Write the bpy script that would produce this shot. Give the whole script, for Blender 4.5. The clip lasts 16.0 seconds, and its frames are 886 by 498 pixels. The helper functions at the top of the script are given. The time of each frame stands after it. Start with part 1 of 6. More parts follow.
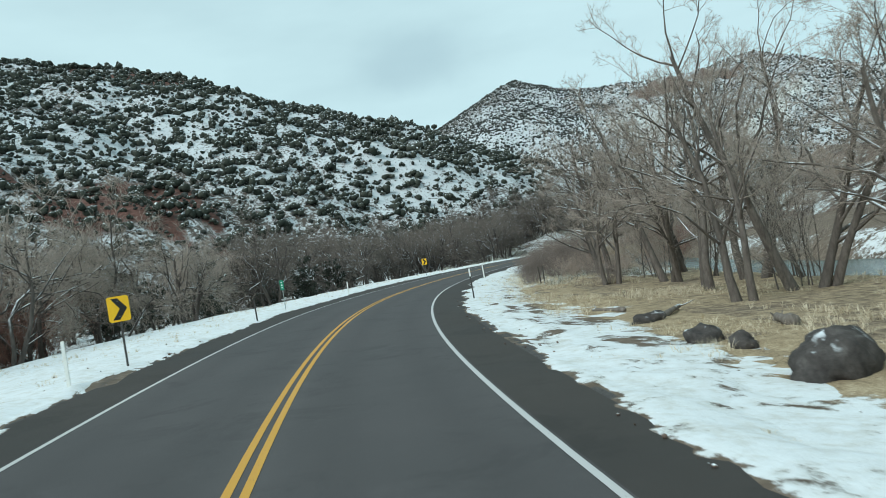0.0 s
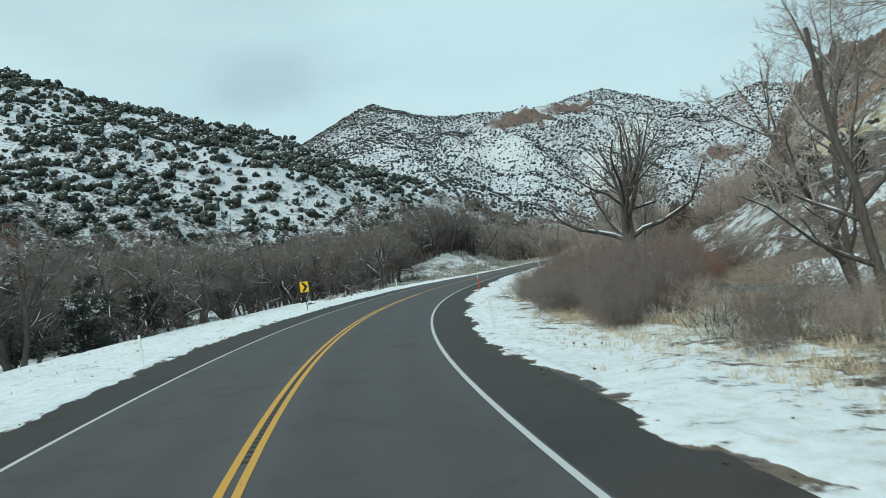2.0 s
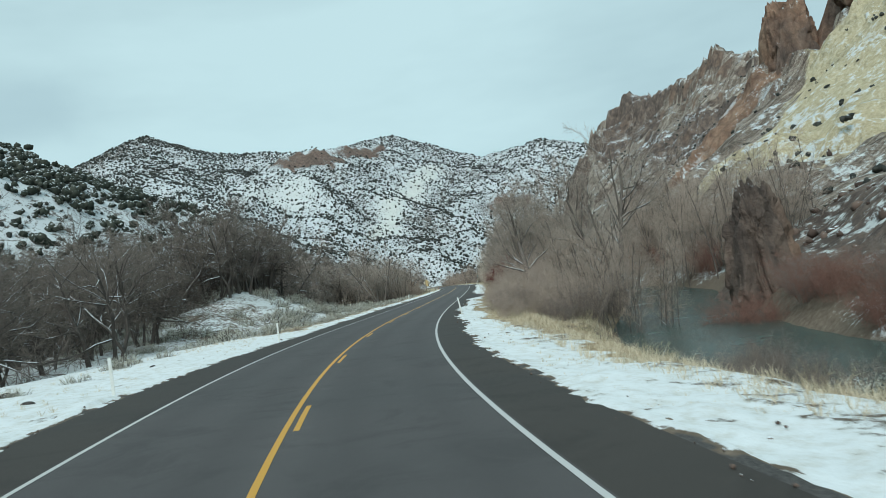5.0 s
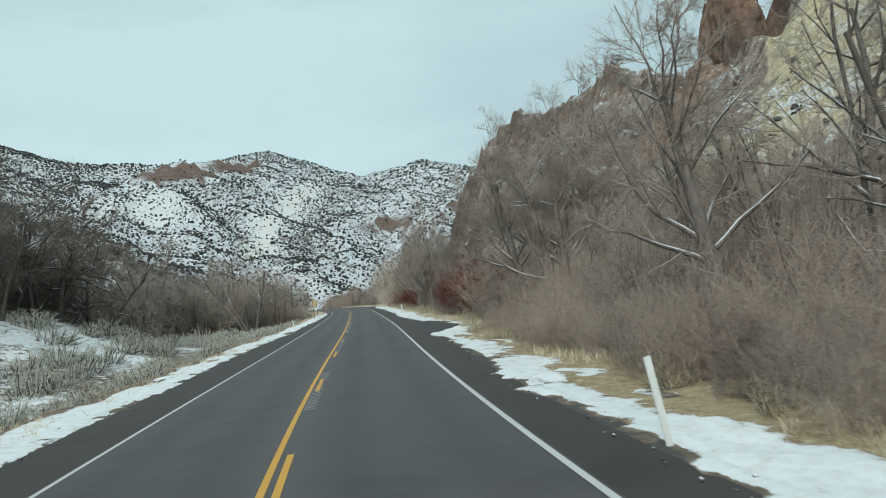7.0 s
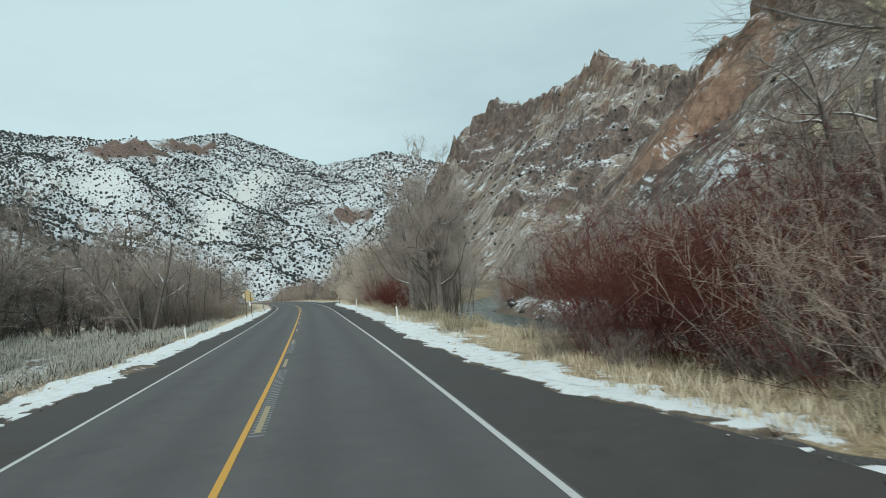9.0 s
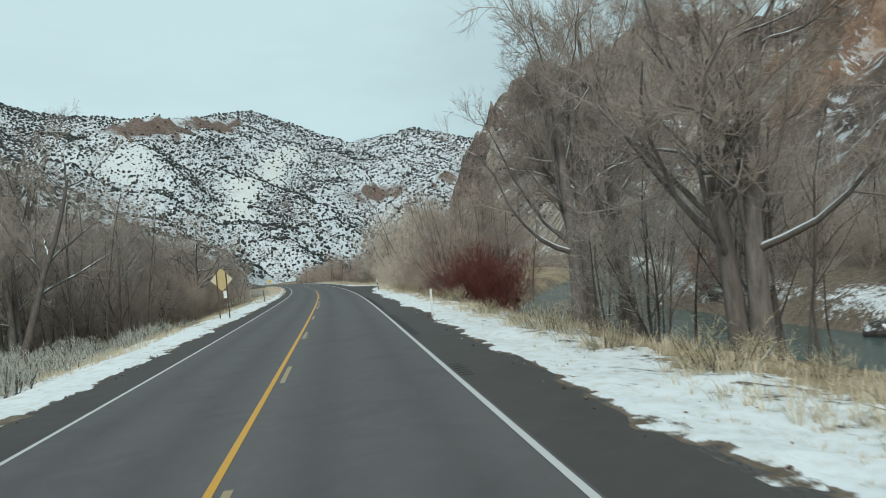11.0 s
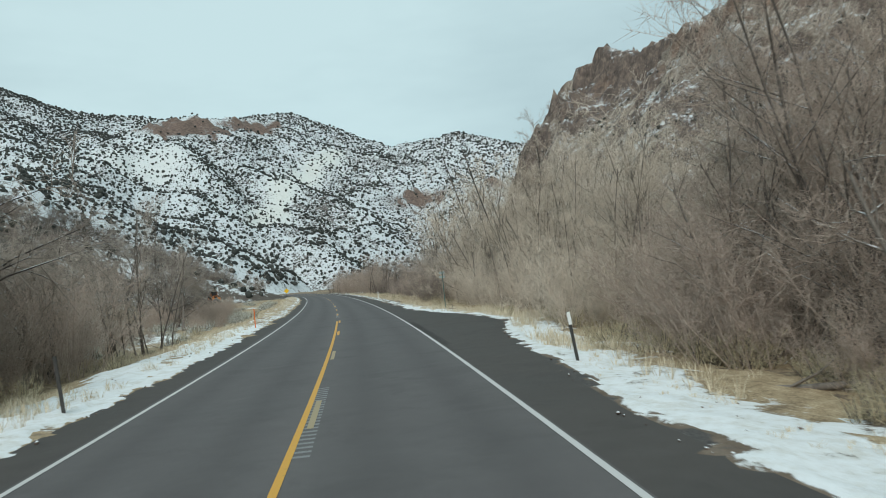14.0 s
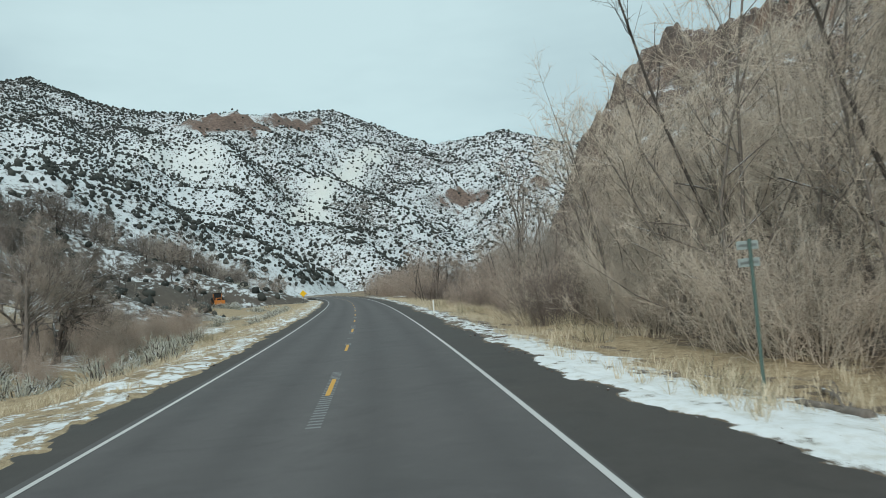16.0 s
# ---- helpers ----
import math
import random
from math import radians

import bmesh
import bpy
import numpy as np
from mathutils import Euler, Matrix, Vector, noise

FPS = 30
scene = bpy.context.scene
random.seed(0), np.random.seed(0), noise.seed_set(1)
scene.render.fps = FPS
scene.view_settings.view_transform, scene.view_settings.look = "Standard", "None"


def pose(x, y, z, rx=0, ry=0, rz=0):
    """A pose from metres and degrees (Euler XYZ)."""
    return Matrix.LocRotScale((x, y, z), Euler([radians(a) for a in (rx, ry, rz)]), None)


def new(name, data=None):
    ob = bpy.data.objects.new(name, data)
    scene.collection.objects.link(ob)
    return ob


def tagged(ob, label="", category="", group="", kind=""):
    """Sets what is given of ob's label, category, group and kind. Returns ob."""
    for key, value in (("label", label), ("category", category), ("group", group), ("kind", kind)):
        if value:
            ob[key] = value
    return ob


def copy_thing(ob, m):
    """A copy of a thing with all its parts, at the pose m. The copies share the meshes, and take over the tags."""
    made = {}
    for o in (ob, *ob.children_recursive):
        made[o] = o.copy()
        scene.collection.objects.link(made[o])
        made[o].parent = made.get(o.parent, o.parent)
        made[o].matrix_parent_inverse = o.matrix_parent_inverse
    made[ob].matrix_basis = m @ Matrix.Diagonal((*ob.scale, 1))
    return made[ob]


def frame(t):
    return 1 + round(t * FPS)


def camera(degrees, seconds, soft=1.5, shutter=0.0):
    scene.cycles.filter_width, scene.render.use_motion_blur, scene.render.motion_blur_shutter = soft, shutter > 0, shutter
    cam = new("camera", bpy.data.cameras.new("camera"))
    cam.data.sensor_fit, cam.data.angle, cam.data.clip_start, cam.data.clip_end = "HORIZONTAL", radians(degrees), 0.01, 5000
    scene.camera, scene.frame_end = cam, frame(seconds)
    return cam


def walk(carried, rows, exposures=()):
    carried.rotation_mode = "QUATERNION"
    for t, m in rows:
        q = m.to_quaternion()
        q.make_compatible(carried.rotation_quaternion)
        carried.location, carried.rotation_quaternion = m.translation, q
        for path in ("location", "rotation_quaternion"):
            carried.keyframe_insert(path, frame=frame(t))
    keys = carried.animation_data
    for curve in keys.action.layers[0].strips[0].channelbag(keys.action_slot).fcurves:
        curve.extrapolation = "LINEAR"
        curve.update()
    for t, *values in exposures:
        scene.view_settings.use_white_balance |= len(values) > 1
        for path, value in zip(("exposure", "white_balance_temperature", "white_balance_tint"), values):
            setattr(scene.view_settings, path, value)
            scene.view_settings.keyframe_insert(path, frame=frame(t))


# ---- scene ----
cam = camera(60.0, 16.0, soft=0.85, shutter=0.1)
PATH = [
    (0.0, pose(1.749, 17.529, 2.919, 91.410, 9.759, -11.111)),
    (0.5, pose(2.248, 27.336, 3.110, 91.272, 10.515, -13.956)),
    (1.0, pose(3.122, 37.065, 3.300, 91.053, 11.130, -16.995)),
    (1.5, pose(4.510, 46.603, 3.481, 91.234, 9.663, -19.776)),
    (2.0, pose(6.173, 56.004, 3.657, 91.593, 9.134, -22.261)),
    (2.5, pose(8.336, 65.253, 3.790, 91.915, 9.072, -24.899)),
    (3.0, pose(10.950, 74.433, 3.888, 92.131, 9.753, -27.367)),
    (3.5, pose(14.067, 83.559, 3.981, 91.891, 10.296, -30.166)),
    (4.0, pose(17.668, 92.656, 4.072, 91.834, 9.993, -33.221)),
    (4.5, pose(21.879, 101.914, 4.149, 92.327, 9.102, -35.936)),
    (4.7, pose(23.729, 105.594, 4.173, 92.517, 8.868, -36.998)),
    (5.2, pose(28.723, 114.764, 4.231, 92.613, 8.768, -39.583)),
    (5.7, pose(34.268, 123.848, 4.289, 92.710, 8.668, -42.188)),
    (6.2, pose(40.301, 132.736, 4.338, 92.806, 8.567, -44.660)),
    (6.6, pose(45.415, 139.649, 4.368, 92.883, 8.487, -46.426)),
    (7.0, pose(50.711, 146.357, 4.392, 92.960, 8.406, -47.877)),
    (7.5, pose(57.563, 154.483, 4.421, 93.071, 6.650, -49.629)),
    (8.0, pose(64.500, 162.441, 4.455, 93.330, 5.681, -50.964)),
    (8.4, pose(70.160, 168.675, 4.484, 92.961, 5.629, -51.262)),
    (8.8, pose(75.830, 174.865, 4.515, 92.593, 5.577, -51.282)),
    (9.2, pose(81.489, 181.039, 4.547, 92.225, 5.524, -51.108)),
    (9.6, pose(87.125, 187.218, 4.578, 91.857, 5.472, -50.822)),
    (10.0, pose(92.733, 193.411, 4.602, 91.489, 5.419, -50.496)),
    (10.3, pose(96.923, 198.069, 4.616, 91.213, 5.379, -50.270)),
    (10.5, pose(99.707, 201.190, 4.623, 91.059, 5.729, -50.067)),
    (11.0, pose(106.589, 209.017, 4.639, 91.074, 5.951, -49.154)),
    (11.5, pose(113.429, 216.852, 4.657, 91.344, 5.797, -48.050)),
    (12.0, pose(120.126, 224.689, 4.683, 91.539, 5.590, -47.224)),
    (12.5, pose(126.739, 232.458, 4.719, 91.972, 5.202, -46.208)),
    (13.0, pose(133.419, 240.194, 4.758, 92.287, 5.456, -45.091)),
    (13.5, pose(140.150, 247.927, 4.796, 92.330, 5.761, -45.525)),
    (14.0, pose(146.837, 255.834, 4.820, 92.088, 4.783, -46.315)),
    (14.5, pose(153.626, 263.800, 4.831, 91.911, 4.437, -46.016)),
    (15.0, pose(160.366, 271.879, 4.840, 92.317, 3.950, -45.223)),
    (15.5, pose(167.131, 279.975, 4.848, 92.396, 3.693, -44.293)),
    (16.0, pose(173.861, 288.096, 4.857, 92.491, 3.975, -43.325)),
]
walk(cam, PATH, [(0.0, 0.1, 6300, 5), (1.0, 0.1, 6300, 5), (2.5, 0.0, 6310, 5), (4.7, 0.0, 6320, 5), (7.2, 0.0, 6560, 8), (16.0, 0.0, 6600, 9)])

# ---- sky and sun: a thin high overcast ----
SUN_EL, SUN_AZ = 38.0, 236.0
CLOUD = (0.238, 0.991, 0.287)
world = bpy.data.worlds.new("overcast_sky")
scene.world = world
world.use_nodes = True
wn, wl = world.node_tree.nodes, world.node_tree.links
wn.clear()
w_out = wn.new("ShaderNodeOutputWorld")
w_bg = wn.new("ShaderNodeBackground")
w_sky = wn.new("ShaderNodeTexSky")
w_sky.sky_type = "NISHITA"
w_sky.sun_disc = False
w_sky.sun_elevation = radians(SUN_EL)
w_sky.sun_rotation = radians(SUN_AZ)
w_co = wn.new("ShaderNodeTexCoord")
w_map = wn.new("ShaderNodeMapping")
w_map.inputs["Scale"].default_value = (1.0, 1.0, 3.2)
w_noise = wn.new("ShaderNodeTexNoise")
w_noise.inputs["Scale"].default_value = 1.6
w_noise.inputs["Detail"].default_value = 5.0
w_noise.inputs["Roughness"].default_value = 0.55
w_ramp = wn.new("ShaderNodeValToRGB")
w_ramp.color_ramp.elements[0].position = 0.32
w_ramp.color_ramp.elements[0].color = (4.75, 6.4, 6.85, 1)
w_ramp.color_ramp.elements[1].position = 0.62
w_ramp.color_ramp.elements[1].color = (6.05, 8.0, 8.4, 1)
w_mix = wn.new("ShaderNodeMix")
w_mix.data_type = "RGBA"
w_mix.inputs["Factor"].default_value = 0.92
w_bg.inputs["Strength"].default_value = 0.1
wl.new(w_co.outputs["Generated"], w_map.inputs["Vector"])
wl.new(w_map.outputs["Vector"], w_noise.inputs["Vector"])
wl.new(w_noise.outputs["Fac"], w_ramp.inputs["Fac"])
wl.new(w_sky.outputs["Color"], w_mix.inputs["A"])
# a darker wisp of cloud above the head of the valley
w_off = wn.new("ShaderNodeVectorMath")
w_off.operation = "SUBTRACT"
w_off.inputs[1].default_value = CLOUD
w_warp = wn.new("ShaderNodeVectorMath")
w_warp.operation = "MULTIPLY_ADD"
w_warp.inputs[1].default_value = (0.09, 0.09, 0.05)
w_fine = wn.new("ShaderNodeTexNoise")
w_fine.inputs["Scale"].default_value = 9.0
w_fine.inputs["Detail"].default_value = 5.0
w_size = wn.new("ShaderNodeVectorMath")
w_size.operation = "MULTIPLY"
w_size.inputs[1].default_value = (8.5, 8.5, 20.0)
w_far = wn.new("ShaderNodeVectorMath")
w_far.operation = "LENGTH"
w_wisp = wn.new("ShaderNodeMapRange")
w_wisp.interpolation_type = "SMOOTHSTEP"
for key, value in (("From Min", 0.2), ("From Max", 1.0), ("To Min", 0.55), ("To Max", 0.0)):
    w_wisp.inputs[key].default_value = value
w_dim = wn.new("ShaderNodeMix")
w_dim.data_type = "RGBA"
w_dim.inputs["B"].default_value = (4.0, 5.5, 6.1, 1)
wl.new(w_co.outputs["Generated"], w_off.inputs[0])
wl.new(w_co.outputs["Generated"], w_fine.inputs["Vector"])
wl.new(w_fine.outputs["Color"], w_warp.inputs[0])
wl.new(w_off.outputs["Vector"], w_warp.inputs[2])
wl.new(w_warp.outputs["Vector"], w_size.inputs[0])
wl.new(w_size.outputs["Vector"], w_far.inputs[0])
wl.new(w_far.outputs["Value"], w_wisp.inputs["Value"])
wl.new(w_wisp.outputs["Result"], w_dim.inputs["Factor"])
wl.new(w_ramp.outputs["Color"], w_dim.inputs["A"])
wl.new(w_dim.outputs["Result"], w_mix.inputs["B"])
wl.new(w_mix.outputs["Result"], w_bg.inputs["Color"])
wl.new(w_bg.outputs["Background"], w_out.inputs["Surface"])

sun = new("sun", bpy.data.lights.new("sun", "SUN"))
sun.data.energy = 1.7
sun.data.angle = radians(18)
sun.data.color = (1.0, 0.98, 0.95)
sun.matrix_world = pose(0, 0, 60, 90 - SUN_EL, 0, 180 - SUN_AZ)

# ---- materials ----


class Nodes:
    """A small builder for node materials."""

    def __init__(self, name, rough=0.8, metal=0.0, spec=0.3):
        self.mat = bpy.data.materials.new(name)
        self.mat.use_nodes = True
        self.tree = self.mat.node_tree
        self.bsdf = self.tree.nodes["Principled BSDF"]
        self.bsdf.inputs["Roughness"].default_value = rough
        self.bsdf.inputs["Metallic"].default_value = metal
        self.bsdf.inputs["Specular IOR Level"].default_value = spec
        self.co = self.add("ShaderNodeTexCoord").outputs["Object"]

    def add(self, kind):
        return self.tree.nodes.new(kind)

    def link(self, a, b):
        self.tree.links.new(a, b)

    def noise(self, scale, detail=4.0, rough=0.6, stretch=(1, 1, 1), co=None, distort=0.0, turn=0.0):
        if turn:
            r = self.add("ShaderNodeMapping")
            r.inputs["Rotation"].default_value = (0, 0, radians(turn))
            self.link(co or self.co, r.inputs["Vector"])
            co = r.outputs["Vector"]
        m = self.add("ShaderNodeMapping")
        m.inputs["Scale"].default_value = stretch
        self.link(co or self.co, m.inputs["Vector"])
        n = self.add("ShaderNodeTexNoise")
        n.inputs["Scale"].default_value = scale
        n.inputs["Detail"].default_value = detail
        n.inputs["Roughness"].default_value = rough
        n.inputs["Distortion"].default_value = distort
        self.link(m.outputs["Vector"], n.inputs["Vector"])
        return n.outputs["Fac"]

    def edges(self, scale, stretch=(1, 1, 1)):
        """The distance to the nearest crack of a broken surface."""
        m = self.add("ShaderNodeMapping")
        m.inputs["Scale"].default_value = stretch
        self.link(self.co, m.inputs["Vector"])
        d = self.add("ShaderNodeTexNoise")
        d.inputs["Scale"].default_value = scale * 1.7
        a = self.add("ShaderNodeVectorMath")
        a.operation = "MULTIPLY_ADD"
        a.inputs[1].default_value = (2.2, 2.2, 2.2)
        self.link(d.outputs["Color"], a.inputs[0])
        self.link(m.outputs["Vector"], a.inputs[2])
        self.link(self.co, d.inputs["Vector"])
        v = self.add("ShaderNodeTexVoronoi")
        v.feature = "DISTANCE_TO_EDGE"
        v.inputs["Scale"].default_value = scale
        self.link(a.outputs[0], v.inputs["Vector"])
        return v.outputs["Distance"]

    def ramp(self, fac, stops):
        r = self.add("ShaderNodeValToRGB")
        while len(r.color_ramp.elements) < len(stops):
            r.color_ramp.elements.new(0.5)
        for e, (pos, col) in zip(r.color_ramp.elements, stops):
            e.position = pos
            e.color = (*col, 1) if len(col) == 3 else col
        self.link(fac, r.inputs["Fac"])
        return r.outputs["Color"]

    def math(self, op, a, b=None, c=None):
        m = self.add("ShaderNodeMath")
        m.operation = op
        for i, v in enumerate((a, b, c)):
            if v is None:
                continue
            if isinstance(v, (int, float)):
                m.inputs[i].default_value = v
            else:
                self.link(v, m.inputs[i])
        return m.outputs[0]

    def step(self, v, lo, hi):
        m = self.add("ShaderNodeMapRange")
        m.interpolation_type = "SMOOTHSTEP"
        m.inputs["From Min"].default_value = lo
        m.inputs["From Max"].default_value = hi
        self.link(v, m.inputs["Value"])
        return m.outputs["Result"]

    def mix(self, fac, a, b, kind="MIX"):
        m = self.add("ShaderNodeMix")
        m.data_type = "RGBA"
        m.blend_type = kind
        for key, v in (("Factor", fac), ("A", a), ("B", b)):
            if isinstance(v, (int, float)):
                m.inputs[key].default_value = v
            elif isinstance(v, tuple):
                m.inputs[key].default_value = (*v, 1)
            else:
                self.link(v, m.inputs[key])
        return m.outputs["Result"]

    def up(self):
        g = self.add("ShaderNodeNewGeometry")
        s = self.add("ShaderNodeSeparateXYZ")
        self.link(g.outputs["Normal"], s.inputs[0])
        return s.outputs["Z"]

    def attr(self, name):
        a = self.add("ShaderNodeAttribute")
        a.attribute_name = name
        s = self.add("ShaderNodeSeparateColor")
        self.link(a.outputs["Color"], s.inputs[0])
        return s.outputs[0], s.outputs[1], s.outputs[2]

    def island(self):
        return self.add("ShaderNodeNewGeometry").outputs["Random Per Island"]

    def random(self):
        return self.add("ShaderNodeObjectInfo").outputs["Random"]

    def colour(self, c):
        if isinstance(c, tuple):
            self.bsdf.inputs["Base Color"].default_value = (*c, 1)
        else:
            self.link(c, self.bsdf.inputs["Base Color"])
        return self

    def rough(self, r):
        self.link(r, self.bsdf.inputs["Roughness"])
        return self

    def bump(self, height, strength=0.4, distance=0.02):
        b = self.add("ShaderNodeBump")
        b.inputs["Strength"].default_value = strength
        b.inputs["Distance"].default_value = distance
        self.link(height, b.inputs["Height"])
        self.link(b.outputs["Normal"], self.bsdf.inputs["Normal"])
        return self


SNOW = (0.78, 0.83, 0.86)


def mat_asphalt(name, base, dark):
    n = Nodes(name, 0.85, spec=0.25)
    grain = n.noise(55, 3, 0.7)
    patch = n.noise(0.22, 4, 0.55)
    wear = n.noise(1.7, 5, 0.65)
    blot = n.noise(0.55, 6, 0.7, (1, 1, 1), distort=0.6)
    c = n.mix(grain, tuple(v * 0.72 for v in base), tuple(v * 1.28 for v in base))
    c = n.mix(n.math("MULTIPLY", n.step(patch, 0.35, 0.70), 0.65), c, dark)
    c = n.mix(n.math("MULTIPLY", n.step(wear, 0.55, 0.8), 0.25), c, tuple(v * 1.5 for v in base))
    c = n.mix(n.math("MULTIPLY", n.step(blot, 0.50, 0.66), 0.45), c, tuple(v * 0.62 for v in dark))
    dust, tracks, _ = n.attr("cover")
    c = n.mix(n.math("MULTIPLY", dust, n.math("MULTIPLY_ADD", wear, 0.5, 0.35)), c, (0.20, 0.193, 0.19))
    c = n.mix(n.math("MULTIPLY", tracks, 0.75), c, tuple(v * 0.72 for v in base))
    n.colour(c).bump(grain, 0.35, 0.006)
    n.rough(n.math("MULTIPLY_ADD", patch, -0.25, 0.92))
    return n.mat


def mat_paint(name, col, worn):
    n = Nodes(name, 0.6)
    chips = n.noise(9, 6, 0.75)
    fine = n.noise(60, 2)
    c = n.mix(n.math("MULTIPLY", fine, 0.3), col, tuple(v * 0.75 for v in col))
    c = n.mix(n.step(chips, 0.62, 0.72), c, worn)
    n.colour(c).bump(fine, 0.25, 0.004)
    return n.mat


def mat_ground():
    """Snow, dry grass and dirt, by the cover attribute: red snow, green dry grass, blue gravel."""
    n = Nodes("valley_ground", 0.9, spec=0.2)
    snow, grass, gravel = n.attr("cover")
    a = n.noise(0.35, 6, 0.62)
    b = n.noise(2.6, 6, 0.7)
    f = n.noise(24, 4, 0.7)
    dirt = n.ramp(b, [(0.3, (0.10, 0.075, 0.055)), (0.55, (0.19, 0.15, 0.115)), (0.8, (0.27, 0.22, 0.17))])
    straw = n.ramp(n.math("MULTIPLY_ADD", f, 0.55, n.math("MULTIPLY", b, 0.45)), [(0.34, (0.13, 0.097, 0.062)), (0.5, (0.36, 0.275, 0.172)), (0.66, (0.60, 0.50, 0.35))])
    stone = n.ramp(f, [(0.3, (0.035, 0.034, 0.035)), (0.6, (0.11, 0.105, 0.10)), (0.85, (0.22, 0.21, 0.20))])
    c = n.mix(n.step(n.math("ADD", n.math("MULTIPLY_ADD", b, 0.7, n.math("MULTIPLY", a, 0.4)), grass), 0.85, 1.15), dirt, straw)
    c = n.mix(n.step(n.math("ADD", n.math("MULTIPLY", f, 0.5), gravel), 0.7, 0.9), c, stone)
    mask = n.math("ADD", n.math("ADD", n.math("MULTIPLY", b, 0.75), n.math("MULTIPLY", a, 0.45)), n.math("ADD", snow, n.math("MULTIPLY", f, 0.25)))
    mask = n.step(mask, 1.12, 1.24)
    snowc = n.ramp(b, [(0.3, (0.62, 0.62, 0.58)), (0.52, (0.76, 0.79, 0.80)), (0.75, (0.82, 0.86, 0.88))])
    c = n.mix(mask, c, snowc)
    n.colour(c)
    h = n.math("ADD", n.math("MULTIPLY", b, 0.7), n.math("ADD", n.math("MULTIPLY", f, 0.25), n.math("MULTIPLY", mask, 0.5)))
    n.bump(h, 0.5, 0.10)
    return n.mat


def mat_hill(name, scale, snow_lo, snow_hi, dirt_a, dirt_b, red):
    """A snowy hillside with dark scrub soil and outcrops of red-brown rock on the steep parts."""
    n = Nodes(name, 0.95, spec=0.1)
    rock, pale, scrub = n.attr("cover")
    big = n.noise(0.012 * scale, 5, 0.6)
    mid = n.noise(0.07 * scale, 6, 0.68)
    fine = n.noise(0.4 * scale, 5, 0.7)
    dirt = n.mix(fine, dirt_a, dirt_b)
    rockc = n.ramp(n.noise(0.22 * scale, 7, 0.7, (1, 1, 2.5)), [(0.25, tuple(v * 0.35 for v in red)), (0.5, red), (0.75, tuple(min(1, v * 1.7) for v in red))])
    snowm = n.math("ADD", n.math("MULTIPLY", mid, 0.6), n.math("ADD", n.math("MULTIPLY", fine, 1.0), n.math("MULTIPLY", big, 0.25)))
    snowm = n.math("ADD", snowm, n.math("SUBTRACT", n.math("MULTIPLY", pale, 0.35), n.math("MULTIPLY", scrub, 0.35)))
    mask = n.step(snowm, snow_lo, snow_hi)
    c = n.mix(mask, dirt, n.mix(pale, (0.60, 0.64, 0.66), (0.66, 0.65, 0.57)))
    c = n.mix(n.step(n.math("ADD", n.math("ADD", n.math("MULTIPLY", fine, 1.1), n.math("MULTIPLY", mid, 0.9)), rock), 1.42, 1.56), c, rockc)
    n.colour(c).bump(n.math("ADD", mid, n.math("MULTIPLY", fine, 0.5)), 0.6, 1.2 / scale)
    return n.mat


